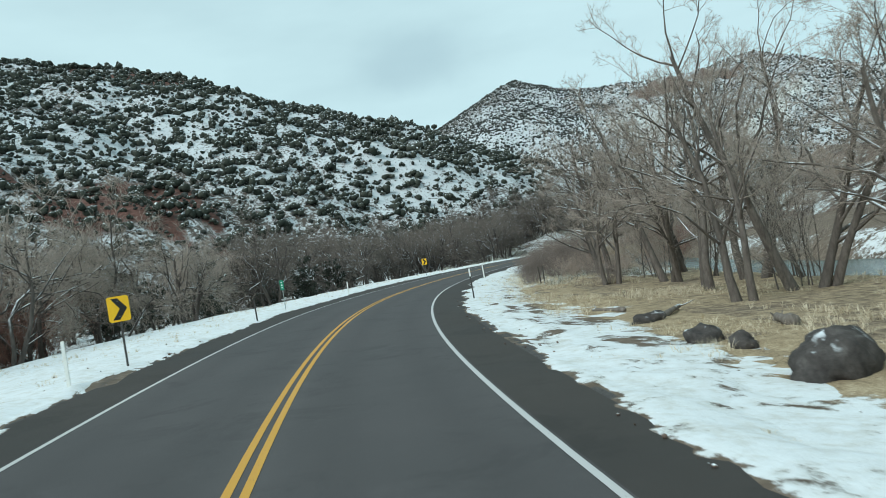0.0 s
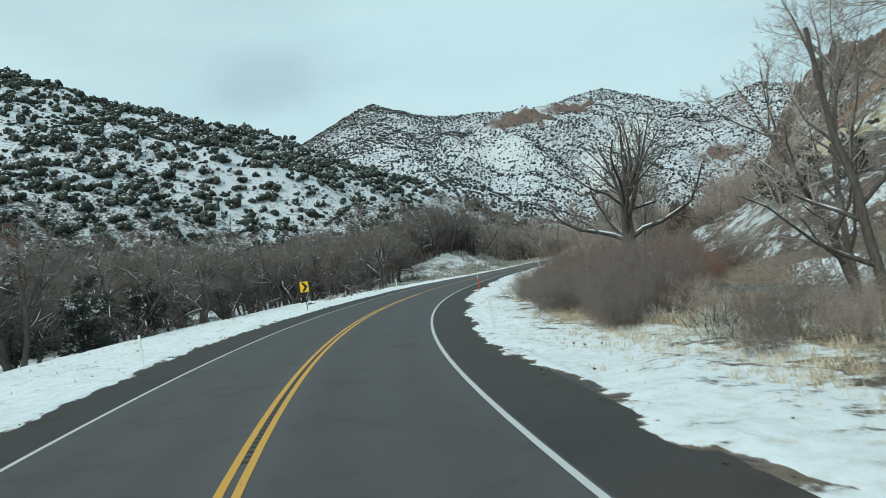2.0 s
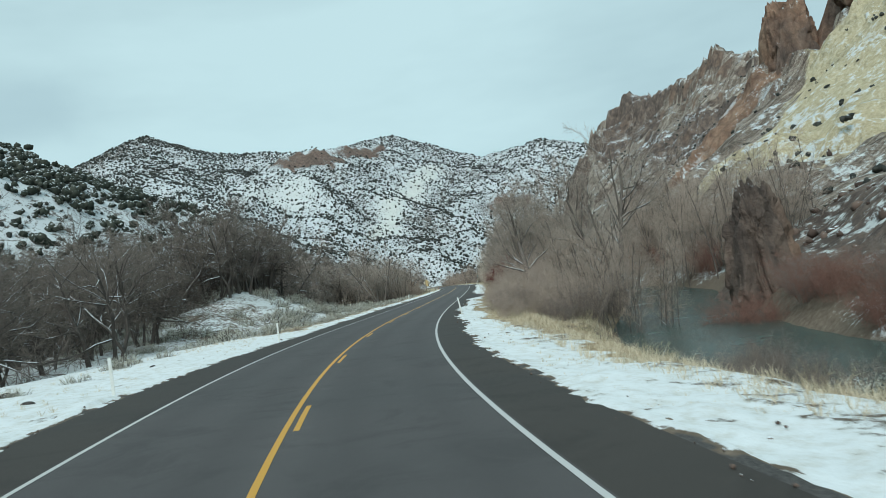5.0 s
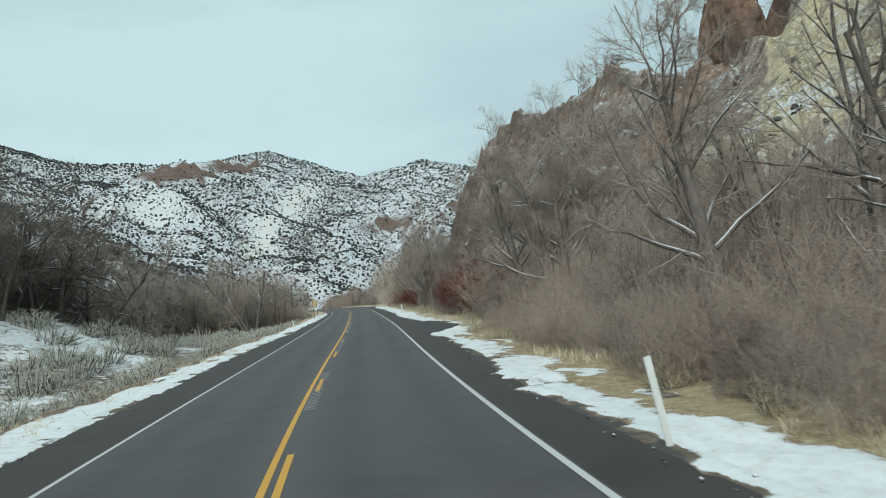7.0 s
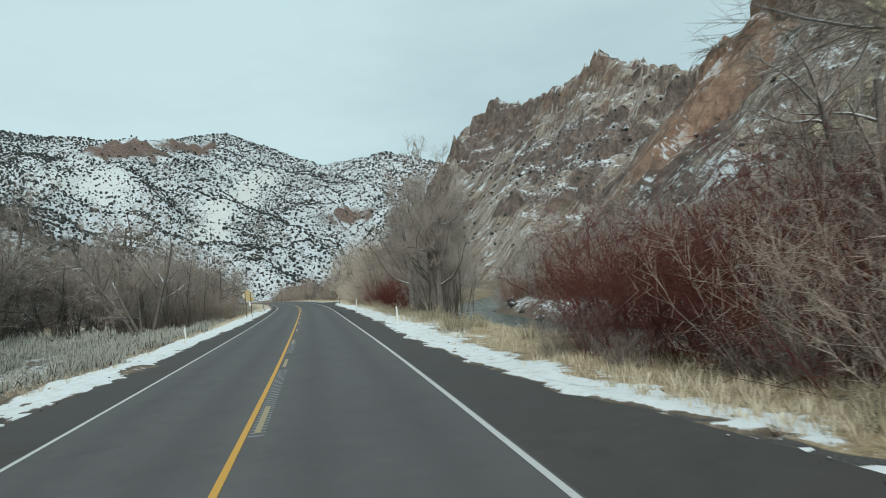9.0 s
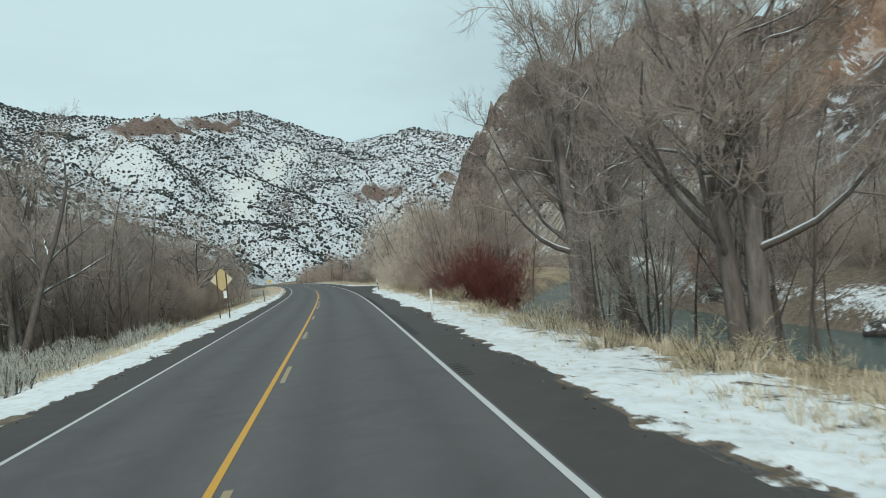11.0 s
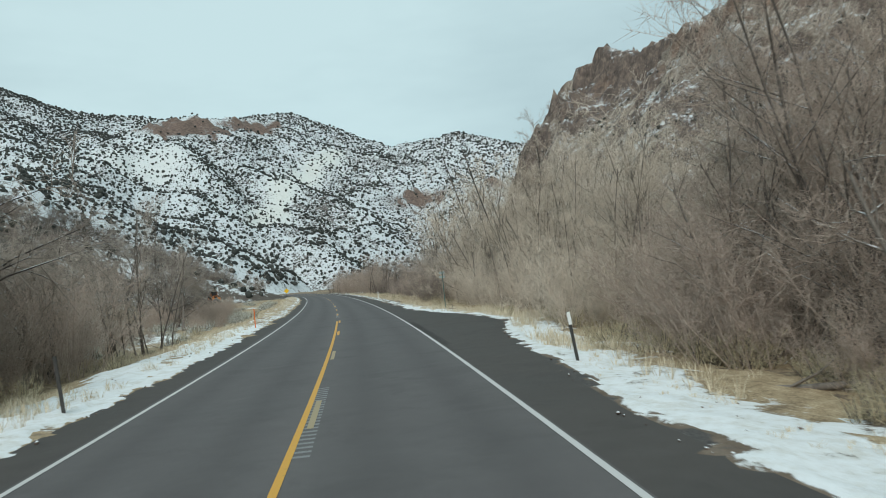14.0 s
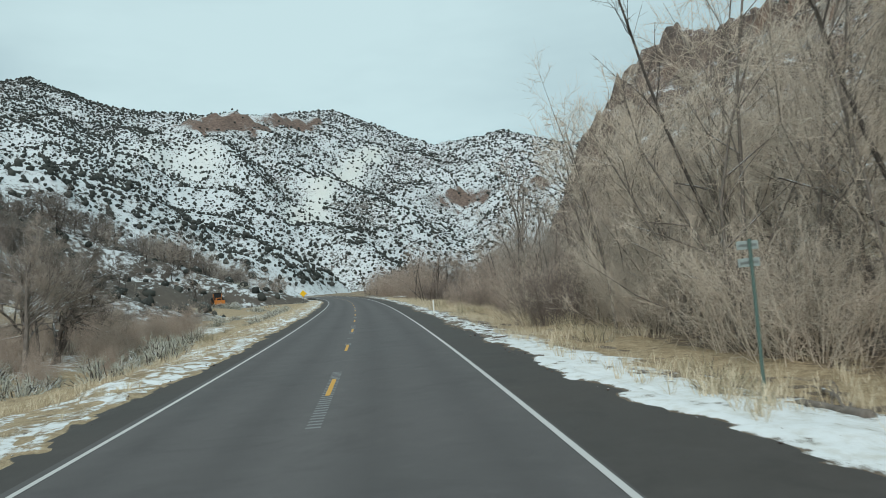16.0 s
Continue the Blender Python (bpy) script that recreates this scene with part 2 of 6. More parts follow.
def mat_cliff():
    """Broken rock and streaked scree, by the cover attribute: red rock, green cream soil, blue orange rock (below nought: drifts of snow)."""
    n = Nodes("cliff_rock", 0.92, spec=0.15)
    rock, pale, orange = n.attr("cover")
    mid = n.noise(0.11, 7, 0.68)
    fine = n.noise(0.7, 6, 0.72)
    grit = n.noise(2.2, 4, 0.75)
    strata = n.noise(0.20, 8, 0.76, (1.2, 1.2, 0.55), distort=0.2)
    crack = n.step(n.edges(0.24, (1, 1, 0.6)), 0.0, 0.16)
    crag = n.ramp(strata, [(0.32, (0.050, 0.042, 0.039)), (0.46, (0.128, 0.101, 0.087)), (0.57, (0.205, 0.156, 0.129)), (0.72, (0.31, 0.248, 0.204))])
    crag = n.mix(n.step(n.math("ADD", n.math("MULTIPLY", n.noise(0.03, 5, 0.65), 0.8), orange), 0.46, 0.72), crag, n.ramp(n.noise(0.22, 7, 0.74), [(0.3, (0.13, 0.077, 0.055)), (0.5, (0.30, 0.188, 0.132)), (0.72, (0.47, 0.33, 0.235))]))
    crag = n.mix(n.math("MULTIPLY_ADD", crack, -0.28, 0.28), crag, (0.053, 0.045, 0.041))
    crag = n.mix(n.math("MULTIPLY", n.step(grit, 0.52, 0.66), 0.35), crag, (0.079, 0.065, 0.058))
    streak = n.noise(0.34, 8, 0.74, (0.10, 1.9, 0.10), turn=28.0)
    scree = n.ramp(n.math("MULTIPLY_ADD", grit, 0.45, n.math("MULTIPLY", streak, 0.6)), [(0.42, (0.080, 0.064, 0.053)), (0.49, (0.165, 0.132, 0.108)), (0.55, (0.30, 0.252, 0.208)), (0.64, (0.50, 0.455, 0.395))])
    cream = n.ramp(n.math("MULTIPLY_ADD", grit, 0.4, n.math("MULTIPLY", fine, 0.6)), [(0.36, (0.40, 0.335, 0.215)), (0.5, (0.585, 0.505, 0.335)), (0.64, (0.72, 0.66, 0.50))])
    scree = n.mix(n.step(n.math("ADD", n.math("MULTIPLY_ADD", streak, 0.5, n.math("MULTIPLY", mid, 0.5)), pale), 0.80, 1.0), scree, cream)
    brush = n.step(n.math("ADD", n.math("MULTIPLY", fine, 0.7), n.math("MULTIPLY", mid, 0.5)), 0.68, 0.76)
    scree = n.mix(n.math("MULTIPLY", brush, 0.55), scree, (0.095, 0.082, 0.064))
    edge = n.math("ADD", n.math("MULTIPLY_ADD", fine, 0.35, n.math("MULTIPLY", mid, 0.35)), rock)
    c = n.mix(n.step(edge, 0.66, 0.78), scree, crag)
    snow = n.math("MULTIPLY", n.step(n.up(), 0.55, 0.82), n.step(n.math("ADD", fine, mid), 1.04, 1.16))
    c = n.mix(n.math("MULTIPLY", snow, 0.85), c, SNOW)
    drift = n.step(n.math("SUBTRACT", n.math("MULTIPLY_ADD", fine, 0.8, n.math("MULTIPLY", mid, 0.4)), orange), 0.92, 1.05)
    c = n.mix(drift, c, (0.70, 0.74, 0.73))
    n.colour(c).bump(n.math("ADD", n.math("MULTIPLY_ADD", fine, 0.7, mid), n.math("MULTIPLY_ADD", crack, 0.25, n.math("MULTIPLY", grit, 0.3))), 0.9, 0.9)
    return n.mat


def mat_water():
    n = Nodes("river_water", 0.12, spec=0.5)
    rip = n.noise(2.2, 5, 0.65, (1, 1, 1))
    big = n.noise(0.25, 3)
    n.colour(n.mix(big, (0.040, 0.068, 0.062), (0.075, 0.115, 0.104)))
    n.rough(n.math("MULTIPLY_ADD", big, 0.3, 0.08))
    n.bump(rip, 0.35, 0.08)
    return n.mat


def mat_bark(name, dark, light, snow=0.0):
    n = Nodes(name, 0.9, spec=0.15)
    g = n.noise(9, 5, 0.7, (1, 1, 0.25))
    big = n.noise(1.1, 3)
    c = n.ramp(g, [(0.3, dark), (0.7, light)])
    c = n.mix(n.math("MULTIPLY", n.random(), 0.35), c, tuple(v * 0.7 for v in dark))
    if snow:
        m = n.math("MULTIPLY", n.step(n.up(), 0.35, 0.75), n.step(big, 0.62 - snow * 0.25, 0.72 - snow * 0.25))
        c = n.mix(m, c, SNOW)
    n.colour(c).bump(g, 0.6, 0.03)
    return n.mat


def mat_twig(name, a, b, snow=0.0):
    n = Nodes(name, 0.9, spec=0.1)
    c = n.mix(n.island(), a, b)
    c = n.mix(n.math("MULTIPLY", n.random(), 0.3), c, tuple(v * 0.6 for v in a))
    if snow:
        m = n.math("MULTIPLY", n.step(n.up(), 0.3, 0.7), n.step(n.noise(1.3, 3), 0.68 - snow * 0.3, 0.76 - snow * 0.3))
        c = n.mix(m, c, SNOW)
    n.colour(c)
    return n.mat


def mat_plain(name, col, rough=0.5, metal=0.0, vary=0.2, scale=12.0):
    n = Nodes(name, rough, metal)
    g = n.noise(scale, 5, 0.65)
    n.colour(n.mix(n.math("MULTIPLY", n.step(g, 0.4, 0.75), vary), col, tuple(v * 0.45 for v in col)))
    n.rough(n.math("MULTIPLY_ADD", g, 0.3, rough - 0.15))
    return n.mat


M_ROAD = mat_asphalt("road_asphalt", (0.082, 0.077, 0.078), (0.058, 0.055, 0.056))
M_SHOULDER = mat_asphalt("shoulder_asphalt", (0.050, 0.044, 0.039), (0.033, 0.030, 0.027))
M_WHITE = mat_paint("white_road_paint", (0.56, 0.56, 0.55), (0.20, 0.20, 0.20))
M_YELLOW = mat_paint("yellow_road_paint", (0.64, 0.34, 0.05), (0.20, 0.16, 0.09))
M_FADED = mat_paint("faded_yellow_paint", (0.36, 0.29, 0.17), (0.16, 0.15, 0.14))
M_RUMBLE = mat_asphalt("rumble_groove", (0.022, 0.021, 0.020), (0.016, 0.015, 0.015))
M_RUMBLE_SALT = mat_paint("salted_groove", (0.22, 0.23, 0.23), (0.075, 0.075, 0.075))
M_GROUND = mat_ground()
M_WATER = mat_water()
M_HILL = mat_hill("juniper_hillside", 2.0, 0.82, 0.95, (0.070, 0.062, 0.055), (0.16, 0.140, 0.12), (0.135, 0.075, 0.062))
M_MOUNTAIN = mat_hill("snowy_mountainside", 1.0, 0.80, 0.93, (0.085, 0.080, 0.074), (0.17, 0.155, 0.14), (0.165, 0.122, 0.103))
M_CLIFF = mat_cliff()
M_SCREE = mat_twig("scree_stone", (0.075, 0.054, 0.046), (0.21, 0.155, 0.128), 0.55)
M_JUNIPER = mat_twig("juniper_scrub", (0.036, 0.045, 0.037), (0.095, 0.102, 0.083), 0.50)
M_JUNIPER_FAR = mat_twig("far_scrub", (0.040, 0.045, 0.042), (0.085, 0.088, 0.080), 0.15)

# ---- the road's line: curvature, banking and rise along it ----
KNOT = np.arange(-20, 641, 15.0)
BEND = np.array([-10.6, -15.7, -23.1, -34.6, -46.5, -52.5, -52.8, -50.3, -47.5, -46.7, -45.9, -40.3, -29.2, -15.7, -3.8, 3.4,
                 5.0, 2.7, 0.1, 0.5, 2.5, 4.8, 5.8, 6.4, 7.3, 7.3, 5.9, 4.7, 4.1, 3.9, 4.4, 5.3, 6.2, 6.8, 7.2, 7.3, 7.4, 7.5,
                 7.5, 7.5, 7.5, 7.6, 7.6, 7.6, 7.6]) * 1e-4
KNOT2 = np.arange(-20, 641, 40.0)
BANK = [0.058, 0.063, 0.057, 0.052, 0.051, 0.011, 0.003, -0.005, -0.008, -0.005, -0.01, -0.005, -0.004, -0.003, -0.003, -0.002, -0.002]
RISE = [0.0, 0.77, 1.53, 1.89, 2.11, 2.18, 2.32, 2.37, 2.52, 2.56, 2.58, 2.64, 2.66, 2.67, 2.68, 2.69, 2.69]
S = np.arange(-20, 640.1, 2.0)
_k = np.interp(S, KNOT, BEND)
HEAD = np.concatenate([[0], np.cumsum(_k[1:] + _k[:-1])])
HEAD -= HEAD[10]
_m = (HEAD[1:] + HEAD[:-1]) / 2
RX = np.concatenate([[0], np.cumsum(-np.sin(_m) * 2)])
RY = np.concatenate([[0], np.cumsum(np.cos(_m) * 2)])
RX -= RX[10]
RY -= RY[10]
_box = np.ones(11) / 11
TILT = np.convolve(np.pad(np.interp(S, KNOT2, BANK), 5, "edge"), _box, "valid")
RISEN = np.convolve(np.pad(np.interp(S, KNOT2, RISE), 5, "edge"), _box, "valid")


def road_xy(s, n):
    """The place in plan at s metres along the centre line and n metres to its right."""
    s, n = np.broadcast_arrays(np.asarray(s, float), np.asarray(n, float))
    sc = np.clip(s, S[0], S[-1])
    h = np.interp(sc, S, HEAD)
    ex = s - sc
    return np.interp(sc, S, RX) + np.cos(h) * n - np.sin(h) * ex, np.interp(sc, S, RY) + np.sin(h) * n + np.cos(h) * ex


def road_z(s, n):
    return np.interp(s, S, RISEN) - np.interp(s, S, TILT) * np.clip(n, -6, 6)


def road_sn(x, y):
    """s and n of places in plan, from the nearest point of the line."""
    x, y = np.asarray(x, float).ravel(), np.asarray(y, float).ravel()
    s, n = np.empty_like(x), np.empty_like(x)
    for a in range(0, len(x), 20000):
        b = slice(a, a + 20000)
        j = np.argmin((x[b, None] - RX) ** 2 + (y[b, None] - RY) ** 2, axis=1)
        dx, dy = x[b] - RX[j], y[b] - RY[j]
        s[b] = S[j] - dx * np.sin(HEAD[j]) + dy * np.cos(HEAD[j])
        n[b] = dx * np.cos(HEAD[j]) + dy * np.sin(HEAD[j])
    return s, n


# ---- noise and meshes ----
LATTICE = np.random.RandomState(7).rand(256, 256)


def vnoise(x, y):
    xi, yi = np.floor(x).astype(int), np.floor(y).astype(int)
    fx, fy = x - xi, y - yi
    fx, fy = fx * fx * (3 - 2 * fx), fy * fy * (3 - 2 * fy)
    g = lambda i, j: LATTICE[i % 256, j % 256]
    return (g(xi, yi) * (1 - fx) + g(xi + 1, yi) * fx) * (1 - fy) + (g(xi, yi + 1) * (1 - fx) + g(xi + 1, yi + 1) * fx) * fy


def fbm(x, y, octaves=5, gain=0.5):
    """Fractal noise, about -1 to 1."""
    v, a, t = 0, 1.0, 0.0
    for o in range(octaves):
        v = v + a * (vnoise(x + 17.3 * o, y - 9.1 * o) * 2 - 1)
        t += a
        x, y, a = x * 2.03, y * 2.03, a * gain
    return v / t * 1.6


def ridged(x, y, octaves=4):
    v, a, t = 0, 1.0, 0.0
    for o in range(octaves):
        v = v + a * (1 - np.abs(vnoise(x + 31 * o, y + 11 * o) * 2 - 1) * 2)
        t += a
        x, y, a = x * 2.1, y * 2.1, a * 0.5
    return v / t


def smooth(v, lo, hi):
    u = np.clip((v - lo) / (hi - lo), 0, 1)
    return u * u * (3 - 2 * u)


def blocks(x, y, size):
    """Noise in flat, crooked cells, for broken rock."""
    u, v = x / size + 0.5 * fbm(x / size / 2, y / size / 2, 3), y / size + 0.5 * fbm(x / size / 2 + 9, y / size / 2, 3)
    return LATTICE[np.floor(u).astype(int) % 256, np.floor(v).astype(int) % 256]


def mesh_np(name, verts, quads=None, tris=None, mat=None, soft=False):
    """A mesh from arrays of corners."""
    me = bpy.data.meshes.new(name)
    verts = np.asarray(verts, np.float32).reshape(-1, 3)
    loops, starts = [], []
    at = 0
    for f, k in ((quads, 4), (tris, 3)):
        if f is None or len(f) == 0:
            continue
        f = np.asarray(f, np.int32).reshape(-1, k)
        loops.append(f.ravel())
        starts.append(at + np.arange(len(f)) * k)
        at += f.size
    loops, starts = np.concatenate(loops), np.concatenate(starts)
    me.vertices.add(len(verts))
    me.vertices.foreach_set("co", verts.ravel())
    me.loops.add(len(loops))
    me.loops.foreach_set("vertex_index", loops)
    me.polygons.add(len(starts))
    me.polygons.foreach_set("loop_start", starts.astype(np.int32))
    me.update(calc_edges=True)
    me.validate()
    if soft:
        me.polygons.foreach_set("use_smooth", np.ones(len(me.polygons), bool))
    if mat:
        me.materials.append(mat)
    return me


def grid_faces(rows, cols):
    i = (np.arange(rows - 1)[:, None] * cols + np.arange(cols - 1)).ravel()
    return np.stack([i, i + cols, i + cols + 1, i + 1], 1)


def cover(me, r, g, b):
    """The material's masks, a colour for each corner point."""
    at = me.attributes.new("cover", "FLOAT_COLOR", "POINT")
    at.data.foreach_set("color", np.stack([r, g, b, np.ones_like(r)], 1).astype(np.float32).ravel())


def part(name, bm, material, parent, label=""):
    """A bmesh or a mesh as one object under a thing or a part."""
    if isinstance(bm, bmesh.types.BMesh):
        me = bpy.data.meshes.new(name)
        bm.to_mesh(me)
        bm.free()
    else:
        me = bm
    if not me.materials:
        me.materials.append(material)
    ob = new(name, me)
    ob.parent = parent
    return tagged(ob, label)


# ---- ground ----
def edge_right(s):
    """Where the asphalt ends, with the two pull-outs."""
    s = np.asarray(s, float)
    e = np.interp(s, [20, 40, 65, 125, 175, 193, 240, 262, 310, 316, 321, 326, 331, 335, 338, 341, 345, 349, 353, 358, 364, 372],
                  [5.0, 5.05, 5.25, 5.3, 4.8, 4.85, 5.0, 5.2, 5.1, 5.0, 5.4, 5.9, 6.3, 6.8, 7.4, 7.8, 7.7, 7.2, 6.7, 5.9, 5.3, 5.2])
    return e + 0.08 * np.sin(s * 0.21) + 2.0 * smooth(s, 197, 203) * (1 - smooth(s, 203, 224))


def edge_left(s):
    s = np.asarray(s, float)
    e = np.interp(s, [20, 70, 90, 121, 174, 199, 230, 260, 277, 296, 340, 368], [5.25, 5.4, 5.85, 5.75, 5.5, 6.05, 5.5, 5.25, 5.0, 4.85, 4.8, 4.65])
    return -e + 0.08 * np.sin(s * 0.17)


def river_near(s):
    return np.interp(s, [-40, 20, 55, 90, 115, 135, 150, 165, 178, 195, 207, 235, 255, 266, 281, 290, 309, 320, 335, 372, 420, 640],
                     [30.5, 25, 22.5, 20.5, 17, 13, 13, 15.2, 18.5, 22, 21.5, 17.5, 16, 14.8, 12.2, 12.6, 18, 22.5, 30, 47, 60, 85])


def river_far(s):
    return np.interp(s, [-40, 20, 55, 84, 106, 120, 135, 145, 155, 166, 180, 190, 207, 235, 262, 271, 292, 305, 319, 350, 372, 420, 640],
                     [41.5, 36.5, 32, 28, 25, 22, 19.8, 19.4, 20.6, 22.8, 25.5, 27.4, 27.5, 24.5, 22, 21.3, 22.3, 27, 34.4, 46, 58, 74, 99])


def river_mid(s):
    return (river_near(s) + river_far(s)) / 2


def river_half(s):
    return (river_far(s) - river_near(s)) / 2


WATER_Z = -2.35


def ground_z(x, y):
    s, n = road_sn(x, y)
    return ground_sn(s, n, np.asarray(x, float).ravel(), np.asarray(y, float).ravel())


def ground_sn(s, n, x, y):
    z0 = road_z(np.clip(s, -20, 640), n)
    er, el = edge_right(s), edge_left(s)
    far = np.abs(n)
    bumps = 0.10 * fbm(x * 0.5, y * 0.5, 4) + 0.35 * fbm(x * 0.06, y * 0.06, 3) * smooth(far, 8, 25)
    # to the right: a verge, a bank down to the river, its bed, and the far bank
    mid, half = river_mid(s), river_half(s)
    d = n - mid
    verge = -0.05 - 0.35 * smooth(n, er, er + 4.5) - 0.75 * smooth(n, er + 3.5, mid - half - 2.5)
    bed = -2.4 * (1 - smooth(np.abs(d), half - 0.4, half + 2.6))
    bank = 1.15 * smooth(d, half + 1.5, half + 9) + 0.022 * np.clip(d - half - 9, 0, 400)
    right = verge + np.minimum(bed, 0) * 0.85 + bank + bumps
    # to the left: a snowy strip, then lower ground under the trees that rises towards the hill
    strip = (8.5 + 3.5 * smooth(s, 90, 120)) * (1 - smooth(s, 165, 190)) + 1.2
    dl = el - n
    left = 0.12 * smooth(dl, 0.2, 3) * (1 - smooth(s, 170, 190)) - 0.9 * smooth(dl, strip, strip + 6) + bumps
    left = left + 0.03 * np.clip(dl - strip - 8, 0, 60)
    knoll = 5.6 * np.exp(-(((s - 222) / 24) ** 2) - (((n + 27) / 9) ** 2)) + 3.5 * np.exp(-(((s - 430) / 45) ** 2) - (((n + 42) / 12) ** 2)) + 1.5 * np.exp(-(((s - 500) / 30) ** 2) - (((n + 25) / 7) ** 2))
    z = np.where(n > 0, right, left + knoll)
    under = smooth(n, el - 0.1, el + 0.5) * (1 - smooth(n, er - 0.5, er + 0.1))
    return z0 + z * (1 - under) - 0.16 * under


def build_ground():
    xs = np.concatenate([np.linspace(-5200, -900, 10), np.linspace(-800, -95, 16), np.arange(-85, 262, 1.15), np.linspace(272, 800, 22), np.linspace(900, 5200, 10)])
    ys = np.concatenate([np.linspace(-3000, -300, 8), np.linspace(-220, -30, 10), np.arange(-22, 402, 1.15), np.linspace(412, 900, 20), np.linspace(1000, 6000, 10)])
    X, Y = np.meshgrid(xs, ys, indexing="ij")
    x, y = X.ravel(), Y.ravel()
    s, n = road_sn(x, y)
    s = np.clip(s, -60, 700)
    z = ground_sn(s, n, x, y)
    me = mesh_np("ground", np.stack([x, y, z], 1), grid_faces(len(xs), len(ys))[:, ::-1], mat=M_GROUND, soft=True)
    er, el = edge_right(s), edge_left(s)
    w = fbm(x * 0.09, y * 0.09, 4)
    dr, dl = n - er, el - n
    vr = 3.6 + 1.2 * w - 1.2 * smooth(s, 225, 250) - 1.8 * smooth(s, 145, 165) * (1 - smooth(s, 215, 225))
    snow_r = 0.62 * (1 - smooth(dr, vr, vr + 2.5)) - 0.10 * smooth(s, 355, 375) - 0.09 * smooth(s, 76, 84) * (1 - smooth(s, 100, 108)) * smooth(dr, 0.8, 2.0)
    snow_l = np.where(s < 178, 0.66 * (1 - smooth(dl, 10.0 + w, 15 + w)), 0.55 * (1 - smooth(dl, 0.8 + 0.5 * w + 1.6 * smooth(s, 255, 275), 2.2 + 0.6 * w + 2.0 * smooth(s, 255, 275))))
    snow_l = snow_l - (0.24 * smooth(s, 326, 342) + 0.28 * smooth(s, 352, 362)) * smooth(dl, 0.2, 1.0)
    beyond = np.where(n > 0, 0.16 + 0.48 * smooth(s, 62, 70) * (1 - smooth(s, 82, 90)) * (1 - smooth(n, 17, 22)), 0.50 - 0.03 * smooth(s, 174, 190) - 0.11 * smooth(s, 290, 310)) + 0.15 * w
    d_riv = np.abs(n - river_mid(s)) - river_half(s)
    shore = np.where((n > river_mid(s)), 0.38 * np.maximum(np.maximum(smooth(s, 228, 246), 1 - smooth(s, 100, 125)), 0.6) * np.exp(-((d_riv - 2.5) / 2.0) ** 2), 0)
    snow = np.where(n > 0, np.maximum(snow_r, beyond * smooth(dr, 5, 9)), np.maximum(snow_l, beyond * smooth(dl, 4, 9))) + shore
    grass = np.where(n > 0, 0.45 * smooth(dr, 1.5, 5) * (1 - 0.8 * (n > river_mid(s))), 0.35 * smooth(s, 170, 200) + 0.3 * smooth(s, 255, 290)) + 0.1 * w
    near = np.minimum(np.abs(dr), np.abs(dl))
    gravel = 0.55 * (1 - smooth(near, 0.1, 0.9 + 0.5 * w)) + 0.6 * (d_riv < 0.6)
    snow = snow - 0.45 * (1 - smooth(near, 0.0, 0.55 + 0.4 * w))
    cover(me, snow, grass, gravel)
    tagged(new("ground", me), "valley floor with old snow, dry grass and dirt", "ground", kind="structure")


build_ground()


def ribbon(name, s0, s1, left, right, mat, lift, step=1.0, cols=2, wave=0.0):
    """A strip along the road between two offsets (numbers or functions of s)."""
    s = np.arange(s0, s1 + step * 0.5, step)
    a = left(s) if callable(left) else np.full_like(s, left)
    b = right(s) if callable(right) else np.full_like(s, right)
    if wave:
        a = a + wave * fbm(s * 0.9, s * 0 + 3.3, 4)
        b = b + wave * fbm(s * 0.9, s * 0 + 8.8, 4)
    u = np.linspace(0, 1, cols)
    n = a[:, None] * (1 - u) + b[:, None] * u
    ss = np.repeat(s[:, None], cols, 1)
    x, y = road_xy(ss, n)
    z = road_z(ss, n) + lift
    me = mesh_np(name, np.stack([x, y, z], -1), grid_faces(len(s), cols)[:, ::-1], mat=mat, soft=True)
    if mat in (M_ROAD, M_SHOULDER):
        q, m = ss.ravel(), np.abs(n.ravel())
        dust = 0.12 + 0.30 * smooth(q, 110, 330) + 0.14 * smooth(q, 150, 190) * (1 - smooth(q, 290, 330)) + 0.10 * (m < 0.4)
        wheel = np.exp(-(((m - 1.05) / 0.35) ** 2)) + np.exp(-(((m - 2.75) / 0.35) ** 2))
        cover(me, dust * (0.6 if mat is M_SHOULDER else 1.0), 0.45 * wheel * (mat is M_ROAD), 0 * q)
    return me


road = tagged(new("road"), "two-lane grey asphalt road with painted lines, wet-dark shoulders", "road", kind="structure")
part("carriageway", ribbon("carriageway", -20, 636, -3.75, 3.75, M_ROAD, 0.0, 2.0, 31), M_ROAD, road)
part("shoulder", ribbon("shoulder", -20, 636, 3.75, edge_right, M_SHOULDER, 0.0, 0.5, 4, 0.0), M_SHOULDER, road, "dark asphalt shoulder")
part("shoulder", ribbon("shoulder", -20, 636, edge_left, -3.75, M_SHOULDER, 0.0, 0.5, 4, 0.0), M_SHOULDER, road, "dark asphalt shoulder")
part("edge_line", ribbon("edge_line", -20, 636, 3.61, 3.71, M_WHITE, 0.006, 2.0), M_WHITE, road, "white painted edge line")
part("edge_line", ribbon("edge_line", -20, 636, lambda s: -3.71 + 0.13 * smooth(s, 305, 345), lambda s: -3.61 + 0.13 * smooth(s, 305, 345), M_WHITE, 0.006, 2.0), M_WHITE, road, "white painted edge line")
